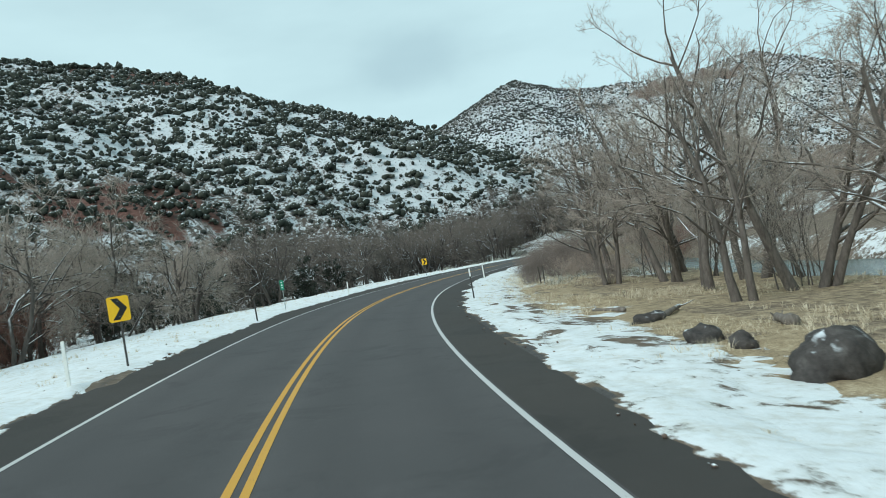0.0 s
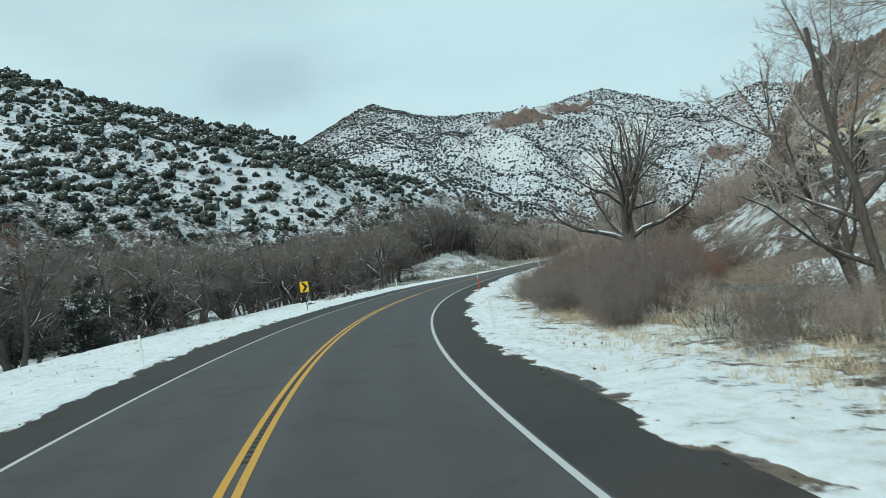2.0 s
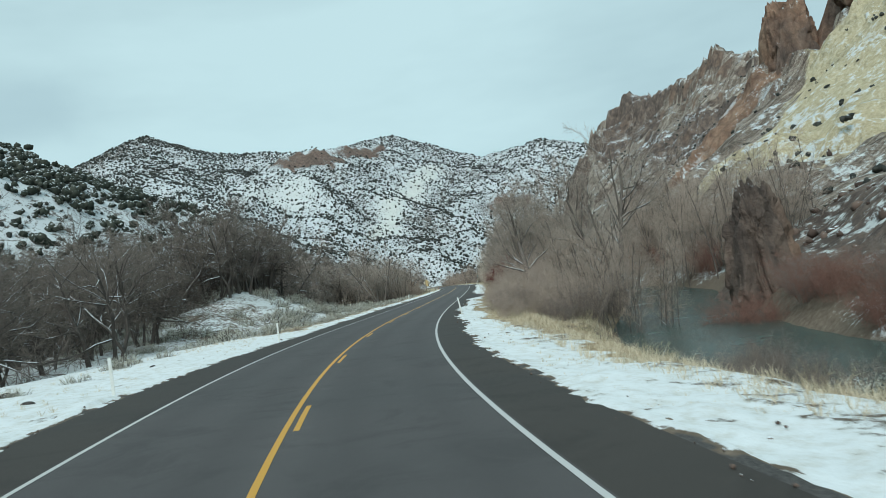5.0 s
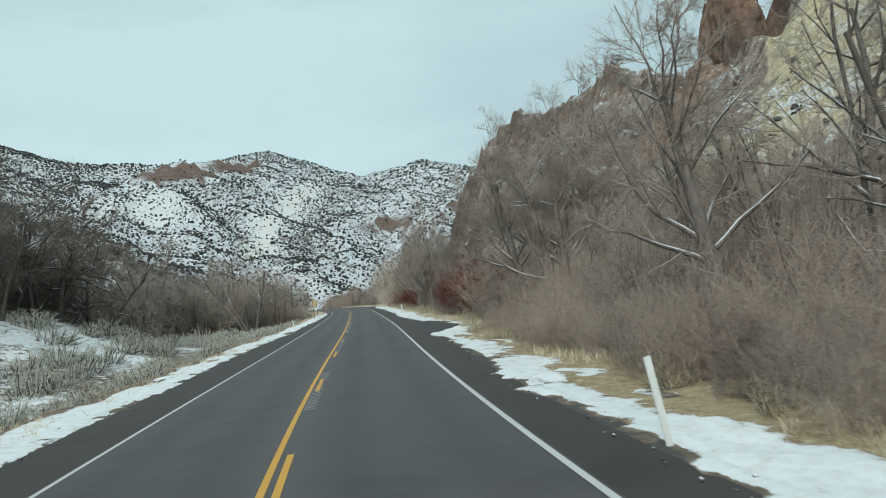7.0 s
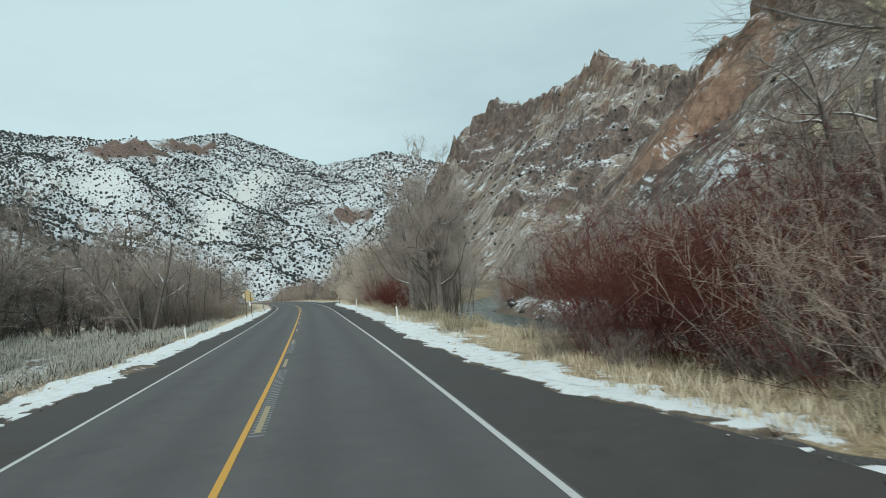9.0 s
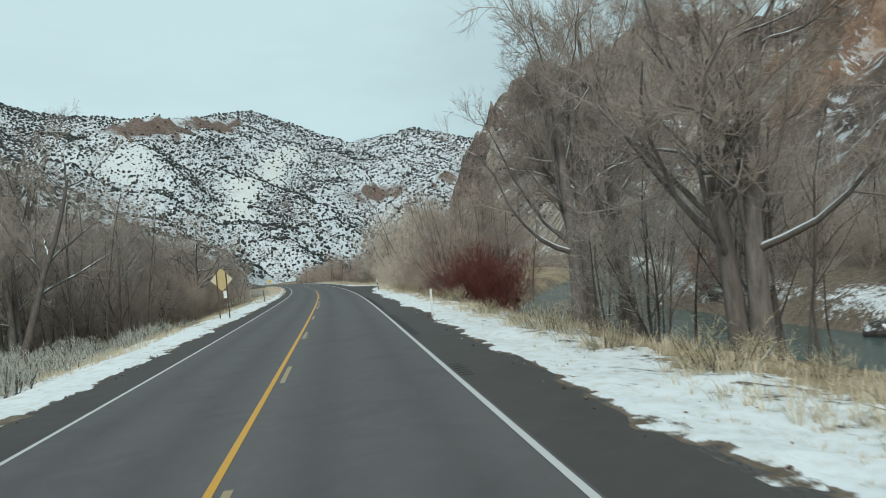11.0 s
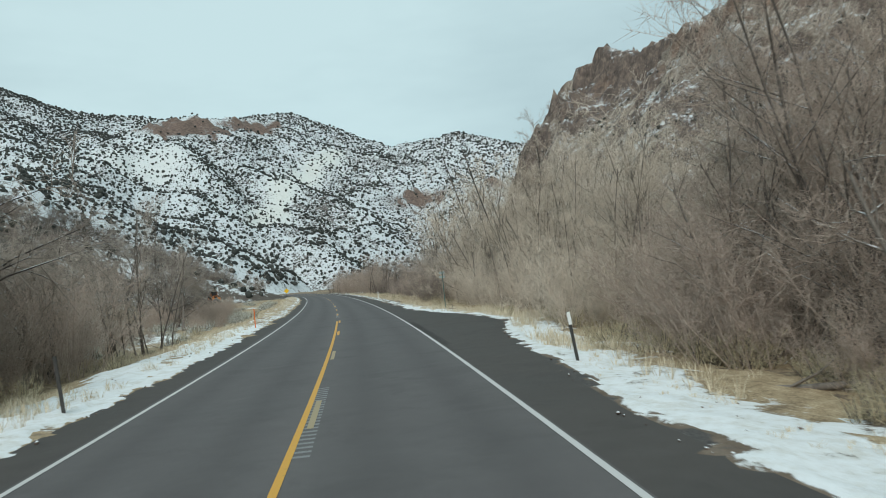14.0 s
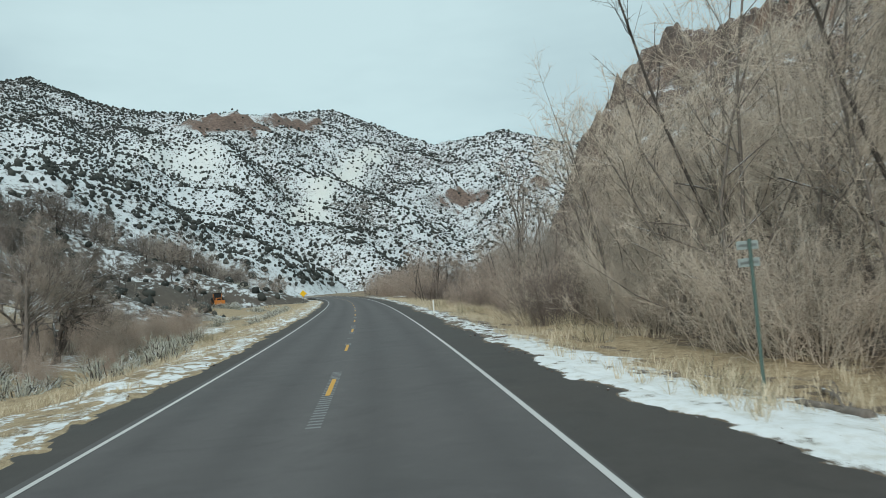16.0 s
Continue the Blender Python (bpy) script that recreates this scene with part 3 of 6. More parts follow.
part("centre_line", ribbon("centre_line", -20, 353.5, lambda s: -0.16 + 0.05 * smooth(s, 290, 320), lambda s: -0.05 + 0.05 * smooth(s, 290, 320), M_YELLOW, 0.006, 2.0), M_YELLOW, road, "solid yellow line")
part("centre_line", ribbon("centre_line", -20, 122, 0.05, 0.16, M_YELLOW, 0.006, 2.0), M_YELLOW, road, "solid yellow line")
DASHES = [120.4, 131.4, 144.0, 157.0, 169.9, 181.4, 193.2] + [204.6 + 11.43 * i for i in range(13)] + [353.4 + 11.75 * i for i in range(22)]
for s0 in DASHES:
    side = (0.05, 0.16) if s0 < 356 else (-0.055, 0.055)
    paint = M_FADED if 203 < s0 < 336 else M_YELLOW
    part("dash", ribbon("dash", s0 - 1.5, s0 + 1.5, *side, paint, 0.006, 1.0), paint, road)


def build_rumble():
    """Milled grooves under the centre line and on the right shoulder."""
    for lat0, lat1, a, b, pitch, mat in ((-0.045, 0.045, 40, 118, 0.30, M_RUMBLE), (-0.02, 0.24, 150, 336, 0.30, M_RUMBLE_SALT), (-0.13, 0.13, 355, 500, 0.30, M_RUMBLE_SALT), (3.78, 4.03, 258, 345, 0.34, M_RUMBLE)):
        vs, fs = [], []
        for s in np.arange(a, b, pitch):
            if fbm(np.array([s * 0.11]), np.array([lat0 + 2.0]), 3)[0] < (0.62 if lat0 < -0.1 else 0.22 if mat is M_RUMBLE_SALT else -0.15 if lat0 > 3 else -0.3):
                continue
            x, y = road_xy([s, s, s + 0.12, s + 0.12], [lat0, lat1, lat1, lat0])
            z = road_z(np.array([s] * 4), np.array([lat0, lat1, lat1, lat0])) + 0.003
            fs.append(np.arange(4) + len(vs) * 4)
            vs.append(np.stack([x, y, z], 1))
        tagged(part("rumble_strip", mesh_np("rumble_strip", np.concatenate(vs), np.array(fs), mat=mat), mat, road, "row of milled rumble grooves"), kind="stuff")


build_rumble()


def build_verge(side):
    """The ploughed snow and dirt along the asphalt, with a ragged edge on it."""
    s = np.arange(8, 520, 0.4)
    d = np.concatenate([np.arange(-0.7, 1.6, 0.14), np.arange(1.6, 4.4, 0.3), np.arange(4.4, 7.3, 0.55)])
    edge = edge_right(s) if side > 0 else -edge_left(s)
    ss = np.repeat(s[:, None], len(d), 1).ravel()
    dd = np.repeat(d[None], len(s), 0).ravel()
    n = side * (np.repeat(edge[:, None], len(d), 1).ravel() + dd)
    x, y = road_xy(ss, n)
    base = np.where(dd < 0.4, road_z(ss, n), ground_sn(ss, n, x, y))
    w, f = fbm(ss * 0.35, dd * 0.6 + side * 40, 4), fbm(ss * 1.9, dd * 1.9 + side * 40, 4)
    on = smooth(dd * 1.5 + 0.55 * w + 0.45 * f, -0.15, 0.45)
    z = base - 0.05 + 0.085 * on + on * (0.04 * f + 0.05 * w) * smooth(dd, 0, 1.2) - 0.35 * smooth(dd, 6.0, 7.2)
    if side > 0:
        width = 3.0 + 0.9 * w + 0.6 * smooth(ss, 60, 90) * (1 - smooth(ss, 120, 150)) + 2.6 * smooth(ss, 62, 70) * (1 - smooth(ss, 78, 84)) - 0.8 * smooth(ss, 82, 88) * (1 - smooth(ss, 102, 108)) - 2.2 * smooth(ss, 145, 165) * (1 - smooth(ss, 222, 240)) - 1.1 * smooth(ss, 290, 320)
        snow = 0.68 - 0.55 * smooth(dd, width, width + 1.6) - 0.18 * smooth(ss, 362, 385) - 0.05 * smooth(fbm(ss * 0.16, dd * 0.5 + 7, 4), 0.15, 0.6)
        straw = 0.25 + 0.4 * smooth(dd, width - 0.8, width + 1.0)
    else:
        width = np.where(ss < 176, 8.0, np.where(ss < 262, 1.6 + 0.4 * w, 3.0 + 0.6 * w))
        snow = 0.75 - 0.60 * smooth(dd, width, width + 0.9) - 0.24 * smooth(ss, 352, 362)
        straw = 0.25 + 0.4 * smooth(ss, 250, 300)
    snow = snow - (side > 0) * 0.10 * smooth(dd, 1.3, 2.6) - 0.13 * smooth(f + 0.6 * w, 0.15, 0.7) - 0.6 * (1 - smooth(on, 0.30, 0.75))
    mottled = smooth(fbm(ss * 0.8 + 60, dd * 1.6, 4), 0.0, 0.5) * smooth(dd, 0.6, 1.6)
    snow = snow - (0.22 * (1 - smooth(ss, 45, 70)) if side > 0 else 0.10) * mottled
    gravel = 0.8 * (1 - smooth(on, 0.25, 0.70))
    me = mesh_np("verge", np.stack([x, y, z], 1), grid_faces(len(s), len(d))[:, ::-side], mat=M_GROUND, soft=True)
    cover(me, snow, straw, gravel)
    tagged(new("verge", me), "ploughed snow and gravel along the edge of the asphalt", "verge", kind="structure")


build_verge(1)
build_verge(-1)

river = new("river", ribbon("river", -60, 636, lambda s: river_mid(s) - river_half(s) - 1.2, lambda s: river_mid(s) + river_half(s) + 1.2, M_WATER, WATER_Z, 2.0, 7))
tagged(river, "shallow grey-green river running beside the road", "river", kind="structure")


# ---- hills: crests in plan with their heights, and how the sides fall ----
def ridge(x, y, crest, fall):
    """Height under a crest line: fall(distance, side) is taken off the crest's height."""
    best = np.full(x.shape, -1e3)
    c = np.array(crest, float)
    for (x0, y0, z0), (x1, y1, z1) in zip(c[:-1], c[1:]):
        dx, dy = x1 - x0, y1 - y0
        L2 = dx * dx + dy * dy
        u = np.clip(((x - x0) * dx + (y - y0) * dy) / L2, 0, 1)
        px, py = x - x0 - u * dx, y - y0 - u * dy
        dist = np.hypot(px, py)
        best = np.maximum(best, z0 + (z1 - z0) * u - fall(dist))
    return best


def field(name, x0, x1, y0, y1, step, height, mat, masks, label, category):
    xs, ys = np.arange(x0, x1, step), np.arange(y0, y1, step)
    X, Y = np.meshgrid(xs, ys, indexing="ij")
    x, y = X.ravel(), Y.ravel()
    z = height(x, y)
    me = mesh_np(name, np.stack([x, y, z], 1), grid_faces(len(xs), len(ys))[:, ::-1], mat=mat, soft=False)
    gx, gy = np.gradient(z.reshape(X.shape), step)
    cover(me, *masks(x, y, z, np.hypot(gx, gy).ravel()))
    tagged(new(name, me), label, category, kind="structure")


HILL_CREST = [(-520, 430, 215), (-330, 520, 200), (-159, 554, 182), (-131, 561, 176), (-95, 559, 173), (-54, 534, 150), (-19, 517, 134), (14, 497, 115), (45, 476, 96),
              (74, 452, 79), (97, 425, 61), (110, 398, 48), (130, 370, 34), (150, 372, 29), (175, 395, 27), (205, 432, 28), (219, 424, 18), (227, 417, 8), (231, 413, 0)]
SPUR_CREST = [(200, 515, 55), (226, 500, 38), (246, 486, 20), (262, 476, 5)]


def hill_z(x, y):
    wx, wy = x + 9 * fbm(x / 45, y / 45, 3), y + 9 * fbm(x / 45 + 40, y / 45, 3)
    z = ridge(wx, wy, HILL_CREST, lambda d: 0.38 * d + 0.00045 * d * d)
    z = np.maximum(z, ridge(wx, wy, SPUR_CREST, lambda d: 0.5 * d))
    d = ridge(wx, wy, [(a, b, 0) for a, b, _ in HILL_CREST], lambda d: d)
    amp = smooth(-d, 15, 90)
    s, n = road_sn(x, y)
    z = z + amp * (9 * (ridged(x / 80, y / 80, 4) - 0.3) + 2.2 * fbm(x / 16, y / 16, 4)) + 1.2 * fbm(x / 9, y / 9, 3)
    away = np.clip(-n - 30 + 20 * smooth(s, 400, 460) + 45 * smooth(s, 500, 530), -40, 400)
    cap = (0.40 + 0.33 * smooth(s, 215, 255) * (1 - smooth(s, 325, 370))) * away + 0.012 * np.clip(away - 30, 0, 400) ** 2 - 3.5 + 5.0 * fbm(x / 24, y / 24, 4)
    return np.where(z < cap, z, cap + 0.12 * np.clip(z - cap, 0, 10))


def hill_masks(x, y, z, slope):
    w = fbm(x / 60, y / 60, 4)
    rock = 0.66 * smooth(w + 0.5 * fbm(x / 22, y / 22, 3), 0.40, 0.80)
    foot = smooth(x, 140, 185) * smooth(y, 330, 370) * smooth(fbm(x / 26, y / 26, 3), -0.45, 0.1)
    return rock, 0 * x, 0.22 * smooth(-z, -40, -8) + 0.25 * w + 0.5 * foot


FAR_CREST = [(150, 1500, 190), (300, 1580, 245), (393, 1607, 299), (471, 1627, 349), (520, 1645, 378), (554, 1653, 389), (588, 1648, 378), (616, 1630, 363), (668, 1612, 346), (720, 1590, 336), (769, 1570, 336), (800, 1500, 318), (860, 1470, 310)]
MAIN_CREST = [(560, 1330, 205), (618, 1350, 243), (690, 1372, 270), (733, 1388, 284), (765, 1385, 294), (800, 1395, 292), (860, 1420, 306), (926, 1450, 326), (990, 1475, 340), (1046, 1480, 348), (1095, 1425, 314), (1133, 1390, 290), (1166, 1335, 266), (1190, 1276, 268),
              (1232, 1231, 279), (1285, 1166, 256), (1319, 1126, 246), (1400, 1020, 240), (1500, 880, 240)]
SPURS = [
    [(765, 1385, 285), (700, 1300, 216), (640, 1180, 132), (560, 1010, 62), (500, 900, 20)],
    [(618, 1350, 236), (560, 1230, 190), (470, 1080, 130), (380, 930, 100), (300, 800, 95), (250, 700, 40)],
    [(1046, 1480, 342), (960, 1330, 250), (880, 1200, 180), (800, 1090, 128), (735, 990, 60), (700, 930, 30)],
    [(1232, 1231, 272), (1120, 1140, 190), (1010, 1050, 140), (900, 960, 80), (790, 880, 20)],
    [(1319, 1126, 240), (1180, 1000, 160), (1040, 900, 90), (900, 800, 20)],
]


def outcrops(x, y):
    """Where bare rock breaks through the mountainside."""
    spots = ((700, 1362, 40, 30, 1.2), (762, 1340, 70, 36, 1.3), (886, 1384, 66, 30, 1.1), (986, 1086, 50, 40, 1.1), (1040, 1015, 34, 26, 0.8), (1060, 1150, 44, 30, 0.6), (1160, 1290, 50, 34, 0.5), (470, 1585, 45, 30, 0.35))
    return np.clip(sum(k * np.exp(-(((x - a) / p) ** 2) - (((y - b) / q) ** 2)) for a, b, p, q, k in spots) * (1 + 0.5 * fbm(x / 40, y / 40, 3)), 0, 1)


def along(x, y, line, width):
    """One on a line in plan, falling to nought beside it."""
    d = ridge(x, y, [(a, b, 0) for a, b in line], lambda d: d)
    return np.exp(-((d / width) ** 2))


def open_snow(x, y):
    """Slopes of the mountain where hardly any scrub grows."""
    gully = along(x + 12 * fbm(x / 40, y / 40, 3), y, [(985, 1292), (930, 1252), (865, 1218), (760, 1135), (673, 1063)], 22)
    slope = np.exp(-(((x - 615) / 75) ** 2) - (((y - 1245) / 75) ** 2)) * (0.75 + 0.3 * fbm(x / 30, y / 30, 3))
    return np.clip(np.maximum(gully, 0.8 * slope), 0, 1)


def thick_scrub(x, y):
    """The shaded ravine down the middle of the mountain, and the sides of the gully."""
    return np.maximum(along(x, y, [(745, 1290), (728, 1200), (709, 1135), (660, 1050)], 26), along(x, y, [(1005, 1250), (900, 1175), (800, 1085), (720, 1000)], 30))


def mountain_z(x, y):
    wx, wy = x + 22 * fbm(x / 130, y / 130, 3), y + 22 * fbm(x / 130 + 40, y / 130, 3)
    z = np.maximum(ridge(x, y, FAR_CREST, lambda d: 0.50 * d), ridge(x + 0.3 * (wx - x), y + 0.3 * (wy - y), MAIN_CREST, lambda d: 0.56 * d))
    for sp in SPURS:
        z = np.maximum(z, ridge(wx, wy, sp, lambda d: 0.52 * d))
    d = np.maximum(ridge(x, y, [(a, b, 0) for a, b, _ in FAR_CREST], lambda d: d), ridge(x, y, [(a, b, 0) for a, b, _ in MAIN_CREST], lambda d: d))
    amp = smooth(-d, 10, 120)
    z = z + amp * (24 * (ridged(x / 150, y / 150, 4) - 0.3) + 6 * fbm(x / 35, y / 35, 4)) + 2.0 * fbm(x / 22, y / 22, 3)
    return z - 9 * thick_scrub(x, y) + 20 * outcrops(x, y) * (blocks(x, y, 24) + 0.7 * blocks(x, y, 13) - 0.7)


def mountain_masks(x, y, z, slope):
    w = fbm(x / 90, y / 90, 4)
    rock = 0.60 * outcrops(x, y) + 0.3 * smooth(slope, 0.9, 1.3)
    pale = 0.5 * open_snow(x, y)
    far = smooth(y - 0.35 * x, 1310, 1420) * 0.30
    return rock, pale, far + 0.10 * w + 0.15 * thick_scrub(x, y)


CLIFF_CREST = [(527, 540, 60), (529, 532, 88), (537, 522, 109), (556, 517, 123), (570, 504, 139), (561, 461, 131), (542, 431, 128), (524, 405, 132), (512, 385, 138), (504, 365, 127), (491, 342, 113), (478, 321, 102), (470, 270, 110), (480, 180, 130), (470, 60, 140), (440, -80, 150)]
BLUFF_CREST = [(326, 288, 36), (312, 273, 53), (298, 260, 57), (283, 244, 58), (268, 228, 57), (258, 218, 72), (251, 210, 58), (254, 200, 70), (250, 182, 80), (238, 150, 86), (224, 105, 88), (200, 45, 88), (172, -10, 86), (140, -90, 84)]


def rocky(x, y):
    """Where broken rock stands out of the scree."""
    return smooth(fbm(x / 38, y / 38, 4), -0.05, 0.35)


def cliff_z(x, y):
    wx, wy = x + 5 * fbm(x / 24, y / 24, 4), y + 5 * fbm(x / 24 + 40, y / 24, 4)
    drop = lambda d: np.minimum(np.clip(d - 3, 0, None) * 2.2, 18 + 0.90 * np.clip(d - 11, 0, None))
    a = ridge(wx, wy, CLIFF_CREST, drop)
    b = ridge(x + 0.4 * (wx - x), y + 0.4 * (wy - y), BLUFF_CREST, lambda d: np.minimum(np.clip(d - 1.5, 0, None) * 2.6, 16 + 0.85 * np.clip(d - 8, 0, 42) + 0.45 * np.clip(d - 50, 0, None)))
    z = np.maximum(a, b)
    across, along = 0.47 * x + 0.88 * y, 0.88 * x - 0.47 * y
    rib = ridged(across / 30, along / 62, 2)
    s, n = road_sn(x, y)
    off = n - river_mid(s) - river_half(s)
    top = np.maximum(ridge(x, y, [(p, q, 0) for p, q, _ in CLIFF_CREST], lambda d: d), ridge(x, y, [(p, q, 0) for p, q, _ in BLUFF_CREST], lambda d: d))
    crag = smooth(top, -60, -8)
    ledge = (3.5 * crag) * (np.round(z / 9 + 0.8 * fbm(x / 30, y / 30, 3)) - z / 9)
    z = z + 6.5 * (rib - 0.35) * (0.9 - 0.55 * smooth(top, -25, -3)) + ledge + (1.0 + 1.6 * crag) * fbm(x / 9, y / 9, 4, 0.6)
    z = z + (1.2 + 3.8 * np.maximum(crag, rocky(x, y))) * (blocks(x, y, 10) + 0.6 * blocks(x, y, 5) - 0.8)
    z = z - 1.7 * np.clip(0.78 * (y - 540) - 0.62 * (x - 527) + 4 + 14 * fbm(x / 30, y / 30, 4), 0, None)
    low = smooth(s, 70, 125) * (1 - smooth(y, 186, 214))
    apron = np.where((y < 240) & (x < 330), (0.36 * np.clip(off - 3, -5, 55) + 1.2 + 2.2 * fbm(x / 11, y / 11, 4)) * low - 4 * (1 - low), -99)
    toe = 0.95 * (off - 1.5 - 9 * smooth(s, 238, 262) * (1 - smooth(s, 305, 330)) + 130 * smooth(s, 440, 640)) + 2.5 * fbm(x / 14, y / 14, 4)
    return np.minimum(np.maximum(z, apron), toe)


def cliff_masks(x, y, z, slope):
    rock = smooth(slope, 1.15, 1.8) * 0.5 + 0.55 * rocky(x, y) - 0.05
    near = ridge(x, y, [(a, b, 0) for a, b, _ in BLUFF_CREST], lambda d: d)
    crag = smooth(y + 5 * fbm(x / 12, y / 12, 3), 190, 203) * (x < 330)
    pale = 0.66 * (1 - crag) * smooth(near, -130, -40) * (1 - smooth(near, -16, -6)) * (1 - smooth(slope, 1.2, 1.6))
    pale = np.maximum(pale, 0.7 * along(x, y, [(205, 243), (216, 254), (232, 271)], 5) * (x < 330))
    soil = (1 - crag) * smooth(near, -120, -85) * (1 - smooth(near, -16, -6)) * (y < 215)
    pale = np.maximum(pale, 0.75 * soil)
    rock = rock + 0.22 * crag * smooth(near, -75, -20) - 0.75 * soil
    orange = 0.9 * np.exp(-(((x - 285) / 30) ** 2) - (((y - 248) / 30) ** 2)) + 0.35 * np.exp(-(((x - 243) / 14) ** 2) - (((y - 213) / 14) ** 2)) + 0.8 * np.exp(-(((x - 226) / 18) ** 2) - (((y - 238) / 16) ** 2)) + 0.2 * np.exp(-(((x - 510) / 40) ** 2) - (((y - 400) / 40) ** 2))
    s, n = road_sn(x, y)
    early = 1 - smooth(y, 178, 202)
    drift = (0.22 + 0.10 * early) * smooth(-y, -262, -225) * (1 - smooth(n - river_mid(s) + early * (9 * fbm(x / 12, y / 12, 3) - 7) + 26 * (1 - early), 34, 54)) * (1 - smooth(slope, 1.1, 1.4))
    return rock, pale * (1 - 0.5 * drift), orange - drift


field("hill", -560, 300, 120, 640, 4.0, hill_z, M_HILL, hill_masks, "juniper-dotted hill with patchy snow and red rock outcrops", "hill")
field("mountain", 100, 1560, 660, 1760, 8.0, mountain_z, M_MOUNTAIN, mountain_masks, "snow-dusted mountain range speckled with dark junipers", "mountain")
field("cliff", 22, 640, -60, 600, 2.2, cliff_z, M_CLIFF, cliff_masks, "craggy red-brown cliffs above pale scree slopes", "cliff")


# ---- scrub on the hills ----
def ico(level):
    bm = bmesh.new()
    bmesh.ops.create_icosphere(bm, subdivisions=level, radius=1.0)
    v = np.array([p.co[:] for p in bm.verts])
    f = np.array([[p.index for p in q.verts] for q in bm.faces])
    bm.free()
    return v, f


def scatter_scrub(name, level, spots, radius, mat, label, seed):
    """Rounded evergreen bushes, each a rough clump of its own."""
    rs = np.random.RandomState(seed)
    v, f = ico(min(level, 1))
    r = radius[0] + (radius[1] - radius[0]) * rs.rand(len(spots)) ** 2.0
    if level > 1:
        # a larger bush is a ragged heap of smaller clumps
        heap = 5
        spots = np.repeat(spots, heap, 0)
        r = np.repeat(r, heap)
        out = rs.randn(len(r), 3) * np.array([0.5, 0.5, 0.42])
        out[:, 2] = np.abs(out[:, 2])
        spots = spots + out * r[:, None]
        r = r * (0.42 + 0.38 * rs.rand(len(r)))
    k = len(spots)
    shape = 1 + 0.36 * (rs.rand(k, len(v)) - 0.5) * 2
    flat = np.stack([r * (0.8 + 0.5 * rs.rand(k)), r * (0.8 + 0.5 * rs.rand(k)), r * (0.75 + 0.5 * rs.rand(k))], 1)
    P = v[None] * shape[..., None] * flat[:, None] + spots[:, None]
    P[..., 2] += (r * 0.45)[:, None]
    F = f[None] + (np.arange(k) * len(v))[:, None, None]
    ob = new(name, mesh_np(name, P.reshape(-1, 3), tris=F.reshape(-1, 3), mat=mat))
    tagged(ob, label, "bushes", kind="stuff")


def hill_spots(x0, x1, y0, y1, gap, height, keep, seed):
    rs = np.random.RandomState(seed)
    X, Y = np.meshgrid(np.arange(x0, x1, gap), np.arange(y0, y1, gap), indexing="ij")
    x = (X + (rs.rand(*X.shape) - 0.5) * gap * 1.3).ravel()
    y = (Y + (rs.rand(*X.shape) - 0.5) * gap * 1.3).ravel()
    z = height(x, y)
    ok = keep(x, y, z) > rs.rand(len(x))
    return np.stack([x, y, z], 1)[ok]


def shady(x, y, z):
    """Slopes that face away from the afternoon hold more scrub: -1 to 1."""
    return np.clip((z - mountain_z(x + 9, y)) / 9 * 2.0, -1, 1)


def behind_hill(x, y):
    c = np.array(HILL_CREST)
    return y - np.interp(x, c[:, 0], c[:, 1])


spots = hill_spots(-330, 280, 150, 600, 4.0, hill_z, lambda x, y, z: (z > 2.0) * (x < 195 + 25 * fbm(x / 20, y / 20, 3)) * (behind_hill(x, y) < 70) * (0.92 + 0.3 * fbm(x / 35, y / 35, 3)) * (1 - 0.93 * smooth(x, 125, 165) * smooth(y, 320, 360)), 11)
scatter_scrub("juniper_scrub", 2, spots, (0.75, 2.5), M_JUNIPER, "dark green junipers with snow caught in their tops", 12)
spots = hill_spots(-330, 280, 150, 600, 3.2, hill_z, lambda x, y, z: (z > 1.5) * (behind_hill(x, y) < 60) * (0.7 + 0.3 * fbm(x / 28 + 9, y / 28, 3)), 17)
scatter_scrub("low_scrub", 1, spots, (0.3, 1.0), M_JUNIPER_FAR, "low dark brush between the junipers on the hill", 18)
spots = hill_spots(250, 1500, 690, 1700, 6.6, mountain_z, lambda x, y, z: (z > 8) * (y + 0.10 * x < 1760) * (1 - 0.9 * outcrops(x, y)) * (0.90 + 0.3 * shady(x, y, z) + 0.2 * fbm(x / 70, y / 70, 3) - 0.62 * open_snow(x, y) + 0.3 * thick_scrub(x, y)), 13)
scatter_scrub("mountain_scrub", 1, spots, (1.1, 2.5), M_JUNIPER_FAR, "dark junipers speckling the snowy mountainside", 14)
spots = hill_spots(330, 900, 1180, 1690, 6.0, mountain_z, lambda x, y, z: (z > 60) * (y > 1330 + 0.1 * x) * 0.75, 19)
scatter_scrub("mountain_scrub", 1, spots, (1.0, 2.2), M_JUNIPER_FAR, "dark junipers speckling the far peak", 20)
spots = hill_spots(330, 1330, 750, 1500, 5.0, mountain_z, lambda x, y, z: (z > 8) * (1 - outcrops(x, y)) * (0.75 + 0.2 * shady(x, y, z) + 0.25 * fbm(x / 60 + 5, y / 60, 3) - 0.4 * open_snow(x, y) + 0.4 * thick_scrub(x, y)), 21)
scatter_scrub("mountain_brush", 1, spots, (0.7, 1.7), M_JUNIPER_FAR, "small dark brush on the snowy mountainside", 22)
spots = hill_spots(330, 600, 250, 560, 3.6, cliff_z, lambda x, y, z: (z > 6) * (0.30 + 0.4 * fbm(x / 30, y / 30, 3)), 15)
